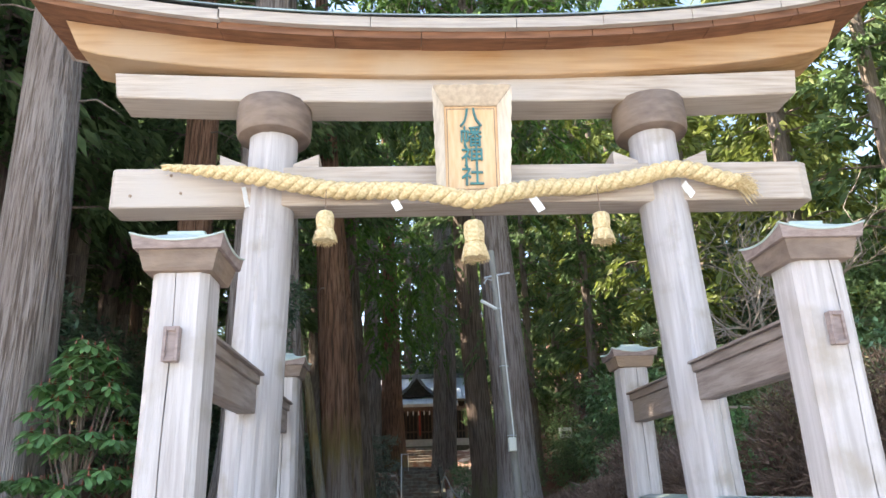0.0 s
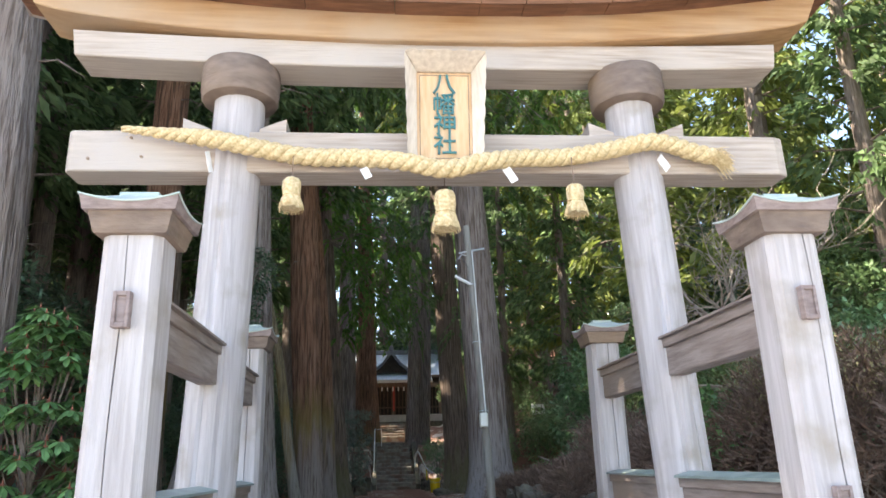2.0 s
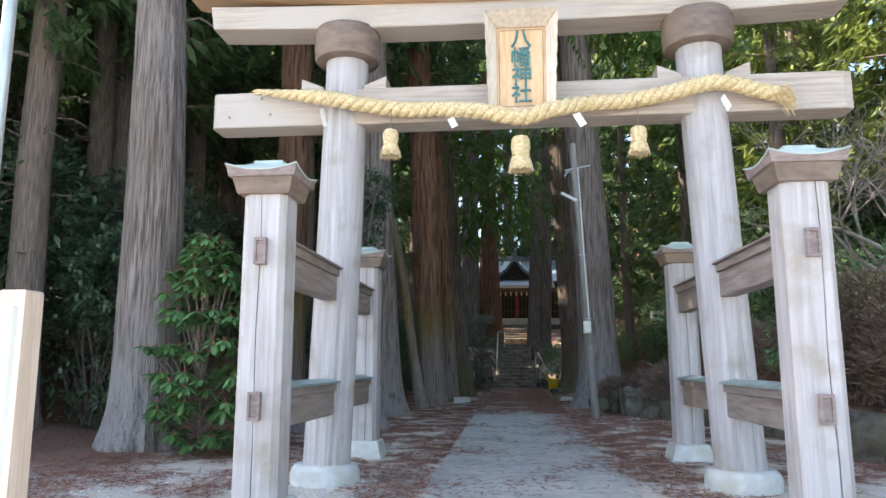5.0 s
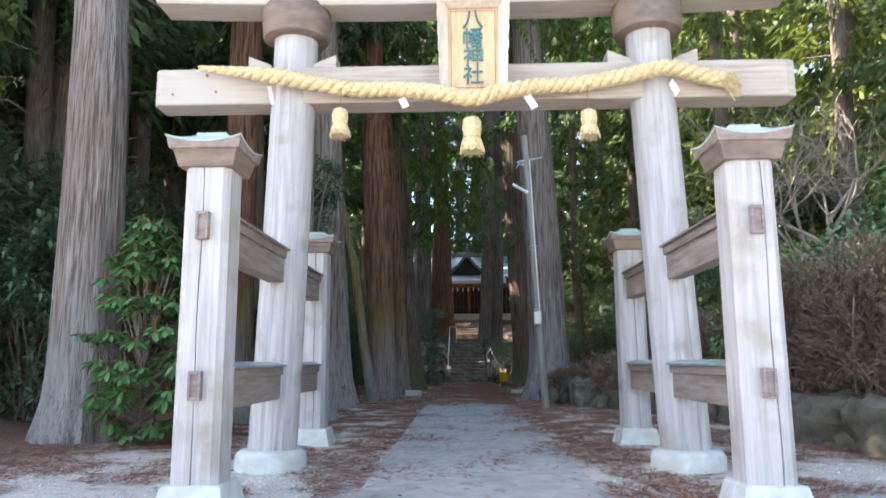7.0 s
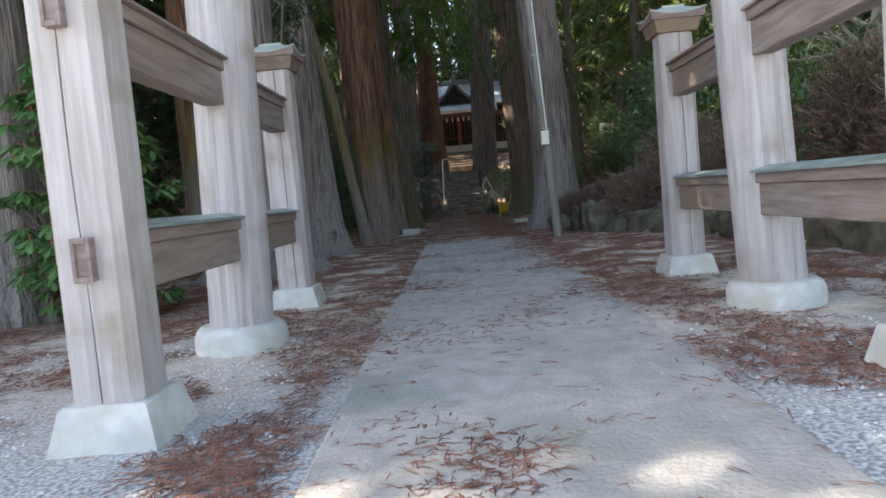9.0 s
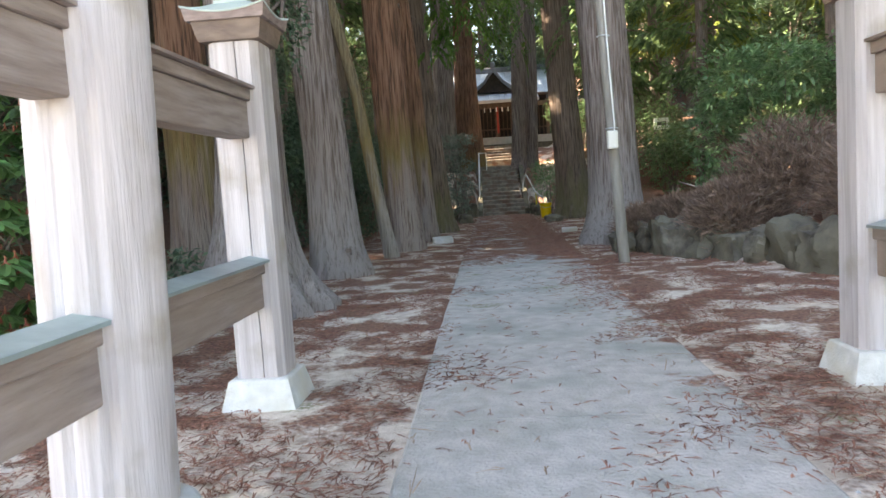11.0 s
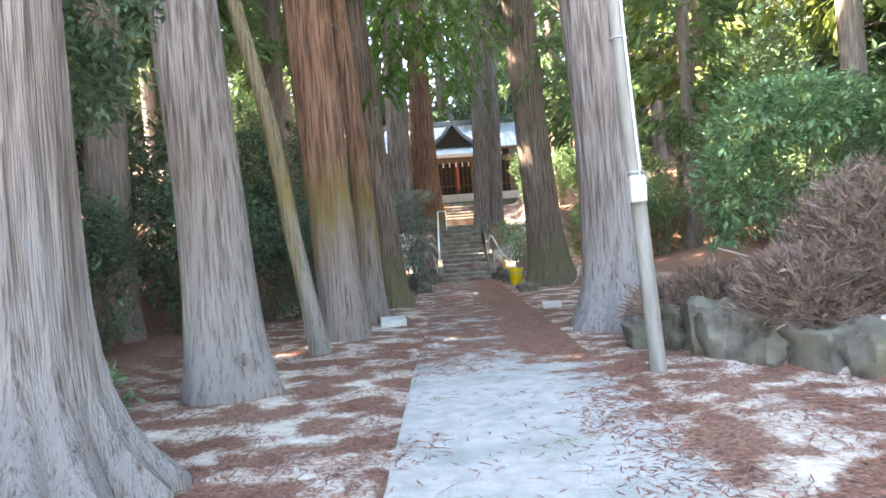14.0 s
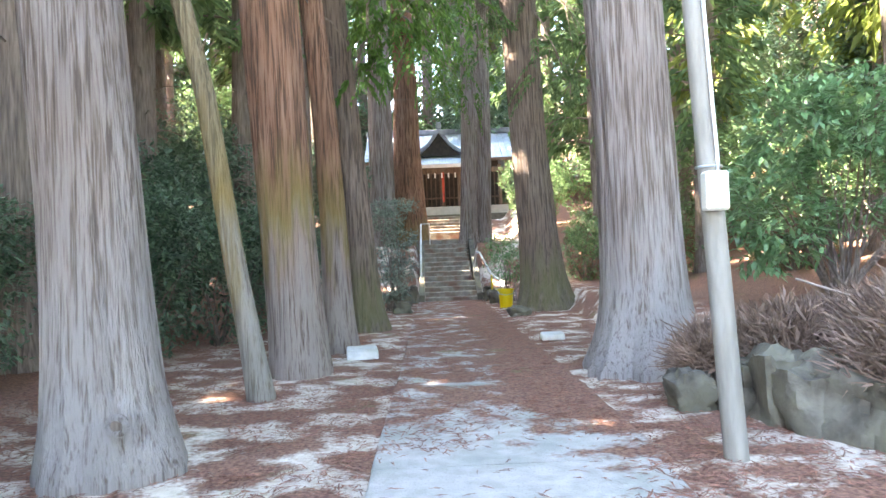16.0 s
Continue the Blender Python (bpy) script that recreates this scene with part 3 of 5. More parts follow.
def sleeve_post(cx, cy, crack):
    post = part("sleeve_post", shaft(cx, cy, .17, 2.435, .335, crack, False), WOOD_UP, torii)
    rings = [square(cx, cy, w, z) for w, z in ((.53, -.15), (.52, -.03), (.41, .195), (.38, .205))]
    part("post_footing", loft(rings), CONC_W, post, "pale tapered concrete footing")
    # cap: flared wooden block, a fascia that grows deeper at its corners, a hollow copper roof with a flat crown
    rings = [square(cx, cy, w, z) for w, z in ((.33, 2.424), (.395, 2.428), (.408, 2.445), (.452, 2.535), (.458, 2.55), (.42, 2.552))]
    part("cap", loft(rings), WOOD_RING, post, "dark moulded wooden cap")

    def eave(w, z, lift, n=10):
        ring = []
        for side in range(4):
            for i in range(n):
                t = -1 + 2 * i / n
                x, y = ((t, -1), (1, t), (-t, 1), (-1, -t))[side]
                ring.append((cx + x * w / 2, cy + y * w / 2, z + lift * abs(t) ** 2.0))
        return ring
    part("fascia", loft([eave(.47, 2.548, 0), eave(.505, 2.55, 0), eave(.535, 2.588, .045), eave(.50, 2.59, .045)]), CAP_EDGE, post, "mauve brown fascia")
    part("lid", loft([eave(.52, 2.586, .045), eave(.55, 2.590, .047), eave(.55, 2.598, .047), eave(.45, 2.62, .022), eave(.33, 2.652, .006), eave(.22, 2.684, 0), eave(.22, 2.704, 0), eave(.18, 2.708, 0)]), LID, post, "pale green copper lid")


def brace(x, ya, yb, z0, z1):
    """A rail through post and pillar under a weathered capping board."""
    b = part("brace", box(x - .075, x + .075, ya, yb, z0, z1 - .06, .008), WOOD_DARK, torii)
    part("brace_edge", box(x - .10, x + .10, ya, yb, z1 - .062, z1 + .012, .006), WOOD_DARK, b)
    part("capping", loft([[(x - .135, y, z1 + .012), (x - .135, y, z1 + .03), (x, y, z1 + .062), (x + .135, y, z1 + .03), (x + .135, y, z1 + .012)] for y in (ya, yb)]), COPPER if z0 < 1.2 else WOOD_DARK, b, "weathered capping")


def tenon(x, y, z, s):
    d = (min(y, y + s * .04), max(y, y + s * .04))
    fr = part("tenon_frame", box(x - .045, x + .045, *d, z - .1, z + .1, .005), CAP_EDGE, torii, "dark protruding tenon")
    for x0, x1, z0, z1 in ((-.045, -.026, -.1, .1), (.026, .045, -.1, .1), (-.026, .026, .074, .1), (-.026, .026, -.1, -.074)):
        part("tenon_rim", box(x + x0, x + x1, min(y + s * .038, y + s * .056), max(y + s * .038, y + s * .056), z + z0, z + z1, .003), CAP_EDGE, fr)


YF, YR = .16, 4.24
for s, crack in ((-1, -.02), (1, .055)):
    sleeve_post(s * 1.945, YF, crack)
    sleeve_post(s * 2.03, YR, .02)
    for z0, z1 in ((1.80, 2.10), (.68, .97)):
        brace(s * 1.945, YF + .166, YC - .22, z0, z1)
        brace(s * 2.03, YC + .2, YR - .166, z0, z1)
    for z in (1.99, .87):
        tenon(s * 1.945, YF - .167, z, -1)
        tenon(s * 2.03, YR + .167, z, 1)

# name tablet, leaning forward, with a scalloped flared frame
tablet = part("name_tablet", box(-.25, .25, 0, .03, 0, .83, .004), PLAQUE, torii, "pale orange name tablet with green characters")
tm = pose(.02, 1.885, 3.725, 8, 0, 0)


def frame_side(p0, p1, q0, q1, waves):
    """One flared side between the inner edge p0-p1 and the wavy outer edge q0-q1."""
    n = waves * 6
    p0, p1, q0, q1 = map(Vector, (p0, p1, q0, q1))
    rings = []
    for i in range(n + 1):
        t = i / n
        a, b = p0.lerp(p1, t), q0.lerp(q1, t)
        out = (b - a).normalized()
        b = b + out * .014 * abs(math.sin(math.pi * waves * t)) * (1 if 0 < i < n else .3)
        rings.append([a, a + Vector((0, -.03, 0)), b + Vector((0, -.02, 0)), b + Vector((0, .012, 0)), a + Vector((0, .03, 0))])
    return loft(rings)


sides = [((-.25, 0, .83), (.25, 0, .83), (-.355, -.21, .94), (.355, -.21, .94), 5), ((-.25, 0, 0), (.25, 0, 0), (-.31, -.05, -.10), (.31, -.05, -.10), 5),
         ((-.25, 0, 0), (-.25, 0, .83), (-.325, -.05, -.11), (-.36, -.20, .935), 7), ((.25, 0, 0), (.25, 0, .83), (.325, -.05, -.11), (.36, -.20, .935), 7)]
pieces = [tablet]
for a, b, c, d, w in sides:
    pieces.append(part("frame_side", frame_side(a, b, c, d, w), PLAQUE_FR, tablet, "pale scalloped frame"))
for x0, x1, z0, z1 in ((-.225, .225, .80, .806), (-.225, .225, .024, .03), (-.225, -.219, .03, .80), (.219, .225, .03, .80)):
    pieces.append(part("inset_line", box(x0, x1, -.004, .001, z0, z1, 0), WOOD_RING, tablet))


def glyph(ch, size, depth, bold=.0):
    """A character as a centred mesh standing in the xz plane, facing -y."""
    cu = bpy.data.curves.new("glyph", 'FONT')
    cu.body, cu.size, cu.extrude, cu.align_x, cu.align_y = ch, size, depth, 'CENTER', 'CENTER'
    cu.resolution_u = 3
    cu.offset = size * bold
    tmp = new("glyph_source", cu)
    dg = bpy.context.evaluated_depsgraph_get()
    me = bpy.data.meshes.new_from_object(tmp.evaluated_get(dg))
    bpy.data.objects.remove(tmp)
    bpy.data.curves.remove(cu)
    xs_, ys_ = [v.co.x for v in me.vertices], [v.co.y for v in me.vertices]
    cx, cy = (min(xs_) + max(xs_)) / 2, (min(ys_) + max(ys_)) / 2
    bm = bmesh.new()
    bm.from_mesh(me)
    bpy.data.meshes.remove(me)
    for v in bm.verts:
        v.co = Vector((v.co.x - cx, -v.co.z, v.co.y - cy))
    return bm


for i, ch in enumerate("\u516b\u5e61\u795e\u793e"):
    bm = glyph(ch, .215, .012, .005)
    bmesh.ops.transform(bm, matrix=Matrix.Translation((0, -.012, .715 - .185 * i)), verts=bm.verts)
    pieces.append(part("character", bm, INK_GREEN, tablet, "blue-green painted character"))
tablet.data.transform(tm)
for p in pieces[1:]:
    p.data.transform(tm)

# ---------------- straw rope with tassels and paper streamers ----------------
rope = thing("straw_rope", (0, 1.85, 3.8), "thick twisted golden straw rope hung across the gate", "sacred rope")
rp = [(-2.80, 1.90, 4.02), (-2.45, 1.88, 3.97), (-2.05, 1.83, 3.90), (-1.86, 1.83, 3.865), (-1.60, 1.86, 3.82), (-1.2, 1.90, 3.765), (-.75, 1.84, 3.73), (-.36, 1.74, 3.655), (0, 1.71, 3.575), (.34, 1.74, 3.66),
      (.68, 1.85, 3.745), (1.1, 1.90, 3.78), (1.52, 1.87, 3.84), (1.84, 1.84, 3.905), (2.05, 1.84, 3.90), (2.3, 1.88, 3.84), (2.5, 1.90, 3.80)]
line = curve_through(rp, .025)
n = len(line)
for s in range(3):
    pts, rad = [], []
    run = 0.0
    for i, p in enumerate(line):
        if i:
            run += (p - line[i - 1]).length
        d = (line[min(i + 1, n - 1)] - line[max(i - 1, 0)]).normalized()
        side = d.cross(Vector((0, 0, 1))).normalized()
        top = side.cross(d)
        r = .072 * min(1, .35 + run / 1.2)
        a = 2 * math.pi * (run / .30 + s / 3)
        pts.append(p + r * .56 * (math.cos(a) * side + math.sin(a) * top))
        rad.append(r * .64 * (1 + .05 * noise.noise((run * 20, s, 0))))
    part("strand", tube(pts, rad, 10), ROPE, rope, soft=True)
rng = random.Random(5)
bm = bmesh.new()
for i in range(420):           # loose straws along the rope
    p = line[rng.randrange(n)]
    v = Vector((rng.gauss(0, 1), rng.gauss(-.5, .7), rng.gauss(-.4, 1))).normalized()
    q = p + v * .05
    tube([q, q + v * rng.uniform(.01, .035) + Vector((rng.uniform(-.04, .04), 0, rng.uniform(-.03, .0)))], [.0016, .0008], 3, bm)
part("loose_straw", bm, ROPE, rope, kind="stuff")
bm = bmesh.new()
for i in range(170):           # frayed brush at the end
    a = rng.uniform(0, 6.28)
    r = rng.uniform(0, .05)
    p = Vector((2.48, 1.90 + r * math.cos(a), 3.80 + r * math.sin(a)))
    q = p + Vector((rng.uniform(.12, .22), rng.gauss(0, .03), rng.gauss(-.05, .05)))
    tube([p, p.lerp(q, .6) + Vector((0, 0, .015)), q + Vector((0, 0, -.03))], [.006, .004, .002], 4, bm)
part("brush_end", bm, ROPE, rope, "frayed straw end", kind="stuff")
for x, zt, zb, r in ((-1.31, 3.52, 3.245, .095), (0, 3.41, 3.06, .112), (1.15, 3.47, 3.20, .095)):
    y = 1.80
    n2 = 36
    hgt = zt - zb
    rings = []
    for t, w in ((0, .25), (.03, .62), (.12, .78), (.35, .82), (.52, .74), (.60, .70), (.70, .86), (.92, 1.0), (1, .98), (.97, .7)):
        rings.append([(x + r * w * (1 + .05 * math.sin(i * 5) + .03 * math.cos(i * 3)) * math.cos(2 * math.pi * i / n2), y + r * w * (1 + .05 * math.sin(i * 5)) * math.sin(2 * math.pi * i / n2), zt - hgt * t) for i in range(n2)])
    ta = part("tassel", loft(rings), ROPE, rope, "bell-shaped straw tassel", soft=True)
    bm = bmesh.new()
    for i in range(90):
        a = rng.uniform(0, 6.28)
        rr = r * rng.uniform(.85, 1.0)
        p = Vector((x + rr * math.cos(a), y + rr * math.sin(a), zb + .05))
        tube([p, p + Vector((.016 * math.cos(a), .016 * math.sin(a), -.06 - rng.uniform(0, .02)))], [.004, .0015], 3, bm)
    part("fringe", bm, ROPE, ta, kind="stuff")
    zr = min(line, key=lambda p: abs(p.x - x)).z
    part("string", tube([(x, y, zt), (x, y + .02, zr - .04)], .004, 5), TWIG, ta)
    part("binding", loft([[(x + r * w * math.cos(a), y + r * w * math.sin(a), zt - hgt * t) for a in (2 * math.pi * i / 24 for i in range(24))] for t, w in ((.55, .74), (.565, .79), (.59, .79), (.605, .72))]), ROPE, ta)


def streamer(x, y, z, turn, folds):
    """Zigzag paper: offset folded squares."""
    bm = bmesh.new()
    for k in range(folds):
        b = box(-.036, .036, -.0015, .0015, -.050, .050, 0)
        bmesh.ops.transform(b, matrix=Matrix.Translation((k * .042, .006 * k, -.072 * k)) @ Matrix.Rotation(radians(-28), 4, 'Y'), verts=b.verts)
        merge(bm, b)
    bmesh.ops.transform(bm, matrix=Matrix.Translation((x, y, z)) @ Matrix.Rotation(radians(turn), 4, 'Z'), verts=bm.verts)
    part("paper_streamer", bm, PAPER, rope, "white folded paper streamer")


streamer(-.68, 1.82, 3.58, 10, 1)
streamer(.56, 1.82, 3.62, -8, 2)
for s, turn in ((-1, 70), (1, -70)):
    streamer(s * 2.02 - .02, 1.86, 3.74, turn, 2)

# ---------------- trees ----------------
def trunk_mesh(stations, seed, flare=1.5, ribs=9, seg=72, rings=46, depth=.05):
    """stations: (z, x, y, r) up the stem. Fluted foot, ridged bark, slight wander."""
    rows = []
    z0, z1 = stations[0][0], stations[-1][0]
    for k in range(rings + 1):
        t = (k / rings) ** 1.5
        z = z0 + (z1 - z0) * t
        for a, b in zip(stations, stations[1:]):
            if z <= b[0]:
                break
        u = min(1, max(0, (z - a[0]) / (b[0] - a[0])))
        x, y, r = (a[i] + (b[i] - a[i]) * u for i in (1, 2, 3))
        foot = math.exp(-max(0, z - z0 - .1) / .42)
        ring = []
        for i in range(seg):
            an = 2 * math.pi * i / seg
            cx, cy = math.cos(an), math.sin(an)
            lobe = .5 + .5 * noise.noise((cx * 1.6 + seed * 7.3, cy * 1.6, .15 * z)) + .55 * noise.noise((cx * 4.2 + seed * 3.1, cy * 4.2, .3 * z))
            rr = r * (1 + (flare - 1) * foot * (.45 + 1.1 * lobe))
            rr *= 1 + depth * noise.noise((cx * ribs * .5 + seed, cy * ribs * .5, z * .22)) + .8 * depth * noise.noise((cx * ribs + seed, cy * ribs, z * .5))
            ring.append((x + rr * cx, y + rr * cy, z - .12 * (k == 0)))
        rows.append(ring)
    return loft(rows)


def blades(rng, p, way, count, size, droop=.5, width=.28, out=None):
    """A clump of thin pointed sprays round p; adds to lists (verts, faces)."""
    verts, faces = out
    for _ in range(count):
        d = (way + Vector((rng.gauss(0, .55), rng.gauss(0, .55), rng.gauss(-droop * .5, .45)))).normalized()
        s = size * rng.uniform(.6, 1.3)
        side = d.cross(Vector((rng.gauss(0, 1), rng.gauss(0, 1), rng.gauss(0, 1)))).normalized() * s * width * .5
        b = p + Vector((rng.gauss(0, .35), rng.gauss(0, .35), rng.gauss(0, .3))) * size
        i = len(verts)
        verts += [b, b + d * s * .5 + side, b + d * s + Vector((0, 0, -droop * s * .25)), b + d * s * .45 - side]
        faces.append((i, i + 1, i + 2, i + 3))


def frond(rng, p, way, length, out, n=12, leaf=.16):
    """A drooping cedar branchlet: short sprays on both sides of a curved stem."""
    verts, faces = out
    q = Vector(p)
    d = way.normalized()
    for k in range(n):
        t = k / n
        d = (d + Vector((rng.gauss(0, .06), rng.gauss(0, .06), -.09))).normalized()
        q = q + d * length / n
        side = d.cross(Vector((0, 0, 1)))
        side = side.normalized() if side.length > .05 else Vector((1, 0, 0))
        for s in (-1, 1):
            for _ in range(2):
                v = (d * .7 + s * side * rng.uniform(.4, 1.0) + Vector((0, 0, rng.gauss(-.2, .3)))).normalized()
                sz = leaf * rng.uniform(.7, 1.3) * (1.1 - .5 * t)
                w = v.cross(Vector((rng.gauss(0, .5), rng.gauss(0, .5), 1))).normalized() * sz * .2
                i = len(verts)
                verts += [q, q + v * sz * .45 + w, q + v * sz + Vector((0, 0, -.03)), q + v * sz * .45 - w]
                faces.append((i, i + 1, i + 2, i + 3))


def cedar(name, stations, seed, bark, leaf, crown_from, crown_r, clumps, label, flare=1.5, blade=.34, group="cedars beside the approach", dead=6):
    rng = random.Random(seed)
    z0, x0, y0 = stations[0][:3]
    t = thing(name, (x0, y0, z0), label, "tree", group)
    part("trunk", trunk_mesh(stations, seed, flare), bark, t, soft=True)
    top = stations[-1]
    out, limbs = ([], []), bmesh.new()

    def at(z):
        for a, b in zip(stations, stations[1:]):
            if z <= b[0]:
                break
        u = (z - a[0]) / (b[0] - a[0])
        return Vector((a[1] + (b[1] - a[1]) * u, a[2] + (b[2] - a[2]) * u, z))
    nl = max(8, clumps // 9)
    for k in range(nl):
        u = (k + rng.random()) / nl
        z = crown_from + (top[0] + 1.0 - crown_from) * u ** .9
        an = k * 2.4 + rng.uniform(-.4, .4)
        ln = crown_r * (1 - .75 * u ** 1.4) * rng.uniform(.65, 1.15) * (.6 + .4 * min(1, u * 6))
        p = at(min(z, top[0]))
        d = Vector((math.cos(an), math.sin(an), rng.uniform(-.1, .3)))
        mid = p + d * ln * .55 + Vector((0, 0, .05))
        end = p + d * ln + Vector((0, 0, -.18 * ln))
        tube([p, mid, end], [.035 + .02 * (1 - u), .022, .008], 4, limbs, False)
        for c in range(9):
            s = .25 + .75 * (c + rng.random()) / 9
            q = p.lerp(mid, s / .55) if s < .55 else mid.lerp(end, (s - .55) / .45)
            q = q + Vector((rng.gauss(0, .16), rng.gauss(0, .16), rng.gauss(-.08, .18))) * ln * .5
            blades(rng, q, d + Vector((0, 0, -.35)), 11, blade, .7, .34, out)
    for k in range(dead):      # bare stubs below the crown
        z = rng.uniform(max(z0 + 2.5, crown_from - 4), crown_from + 1)
        an = rng.uniform(0, 6.28)
        p = at(z)
        d = Vector((math.cos(an), math.sin(an), rng.uniform(-.3, .3)))
        tube([p, p + d * .6, p + d * rng.uniform(.9, 1.6) + Vector((0, 0, -.3))], [.025, .014, .004], 4, limbs, False)
    part("limb", limbs, BARK_DARK, t, kind="stuff")
    mesh_part("crown", out[0], out[1], leaf, t, kind="stuff")
    return t


NEAR = "tall cedar with grey fibrous bark standing in litter"
cedar("cedar_tree", [(0, -5.30, 4.75, .46), (1.0, -5.31, 4.75, .445), (4.7, -5.38, 4.75, .39), (7.5, -5.50, 4.78, .34), (20, -5.9, 4.9, .12)], 11, BARK, LEAF_CEDAR, 10.0, 2.64, 346, NEAR, 1.35)
cedar("cedar_tree", [(0, -3.40, 7.95, .45), (1.0, -3.33, 7.93, .42), (2.2, -3.28, 7.92, .385), (4, -3.27, 7.9, .37), (9, -3.15, 7.9, .35), (21, -3.2, 8, .12)], 12, BARK, LEAF_CEDAR, 11.5, 2.48, 330, "cedar with wide moss-flecked buttress roots by the gate", 2.1)
knotted = cedar("cedar_tree", [(0, -3.04, 11.4, .42), (.7, -3.10, 11.4, .41), (2.1, -3.15, 11.4, .375), (3.8, -3.27, 11.4, .375), (9, -3.5, 11.45, .32), (20, -3.6, 11.5, .1)], 13, BARK, LEAF_CEDAR, 9.5, 2.48, 313, "straight grey cedar with a knot near its foot", 1.3)
ring = [(-2.80 + .075 * math.cos(a), 10.93 - .03 * math.cos(a), .47 + .06 * math.sin(a)) for a in (2 * math.pi * i / 16 for i in range(17))]
knot = part("knot", tube(ring, .026, 8), BARK, knotted, "round branch scar", soft=True)
part("knot_core", tube([(-2.82, 11.0, .47), (-2.80, 10.93, .47)], [.07, .045], 10), BARK_DARK, knot)
cedar("cedar_tree", [(0, -2.42, 15.85, .38), (2.2, -2.55, 15.85, .375), (3.6, -2.62, 15.85, .39), (5.2, -2.69, 15.85, .40), (9, -2.85, 15.9, .38), (20, -3.4, 16, .14)], 14, BARK_RED, LEAF_CEDAR, 10.0, 2.48, 297, "red-barked cedar leaning over the path", 1.15)
cedar("cedar_tree", [(0, -2.18, 18.2, .26), (2.3, -2.22, 18.2, .225), (4.0, -2.30, 18.2, .21), (6.5, -2.5, 18.2, .2), (16, -3.3, 18.4, .1)], 15, BARK_RED, LEAF_CEDAR, 9.5, 2.15, 198, "slim leaning red-barked cedar", 1.3)
cedar("cedar_tree", [(0, -2.02, 21.6, .36), (2.5, -2.13, 21.6, .29), (5.3, -2.36, 21.6, .275), (8.2, -2.58, 21.6, .27), (20, -3.2, 21.8, .12)], 16, BARK_BROWN, LEAF_BRIGHT, 9.5, 2.32, 297, "brown cedar in the row beside the path", 1.35)
cedar("cedar_tree", [(1.6, -2.60, 36.5, .58), (6, -2.58, 36.5, .53), (12, -2.55, 36.6, .46), (22, -2.5, 36.8, .14)], 17, BARK, LEAF_BRIGHT, 11.5, 2.64, 264, "tall pale cedar beside the stone stairs", 1.3)
cedar("cedar_tree", [(1.6, -1.46, 37.3, .86), (3.4, -1.48, 37.3, .76), (6, -1.5, 37.3, .60), (9.6, -1.46, 37.3, .50), (13, -1.5, 37.4, .45), (24, -1.8, 37.6, .16)], 18, BARK_RED, LEAF_BRIGHT, 12.0, 2.64, 264, "broad red-barked cedar beside the stone stairs", 1.25)
cedar("cedar_tree", [(0, 2.24, 15.1, .58), (1, 2.23, 15.1, .54), (2.9, 2.19, 15.1, .51), (5.4, 2.07, 15.1, .495), (12, 1.75, 15.2, .40), (23, 1.3, 15.4, .14)], 19, BARK, LEAF_CEDAR, 11.0, 2.64, 330, "large grey ridged cedar behind the lamp pole", 1.5)
cedar("cedar_tree", [(0, 2.62, 25.7, .66), (2, 2.46, 25.7, .54), (5.2, 2.28, 25.7, .49), (9.6, 2.10, 25.7, .50), (22, 1.7, 26, .16)], 20, BARK_BROWN, LEAF_CEDAR, 10.5, 2.64, 313, "brown cedar with a mossy foot by the yellow bin", 1.35)
cedar("cedar_tree", [(2.0, 1.02, 36.0, .36), (5, 1.14, 36.0, .34), (8, 1.3, 36.0, .36), (13, 1.4, 36.0, .34), (22, 1.5, 36.2, .14)], 21, BARK, LEAF_CEDAR, 12.5, 2.48, 214, "slim pale cedar at the head of the stairs", 1.3)
cedar("cedar_tree", [(2.0, 1.70, 36.6, .32), (6, 1.86, 36.6, .32), (13, 2.0, 36.6, .30), (22, 2.1, 36.8, .14)], 22, BARK, LEAF_CEDAR, 12.5, 2.48, 198, "slim grey cedar at the head of the stairs", 1.3)
cedar("cedar_tree", [(0, -5.15, 10.6, .40), (4, -5.16, 10.6, .36), (12, -5.2, 10.7, .34), (22, -5.4, 11, .14)], 23, BARK_RED, LEAF_CEDAR, 12.5, 2.5, 260, "tan cedar in the shade behind the gate", 1.3)

# slanting bare pole-like stem
lean = thing("leaning_tree", (-2.56, 14.15, 0), "thin leaning tree stem with mossy bark", "tree")
part("trunk", trunk_mesh([(0, -2.56, 14.15, .135), (1.7, -2.84, 14.15, .125), (3.6, -3.1, 14.15, .12), (5.4, -3.5, 14.15, .115), (9, -4.3, 14.3, .07)], 31, 1.25, 5, 20, 26, .03), BARK_GREEN, lean, soft=True)
part("branch_stub", tube([(-3.15, 14.15, 4.0), (-3.0, 14.0, 4.25)], [.03, .012], 7), BARK_GREEN, lean)

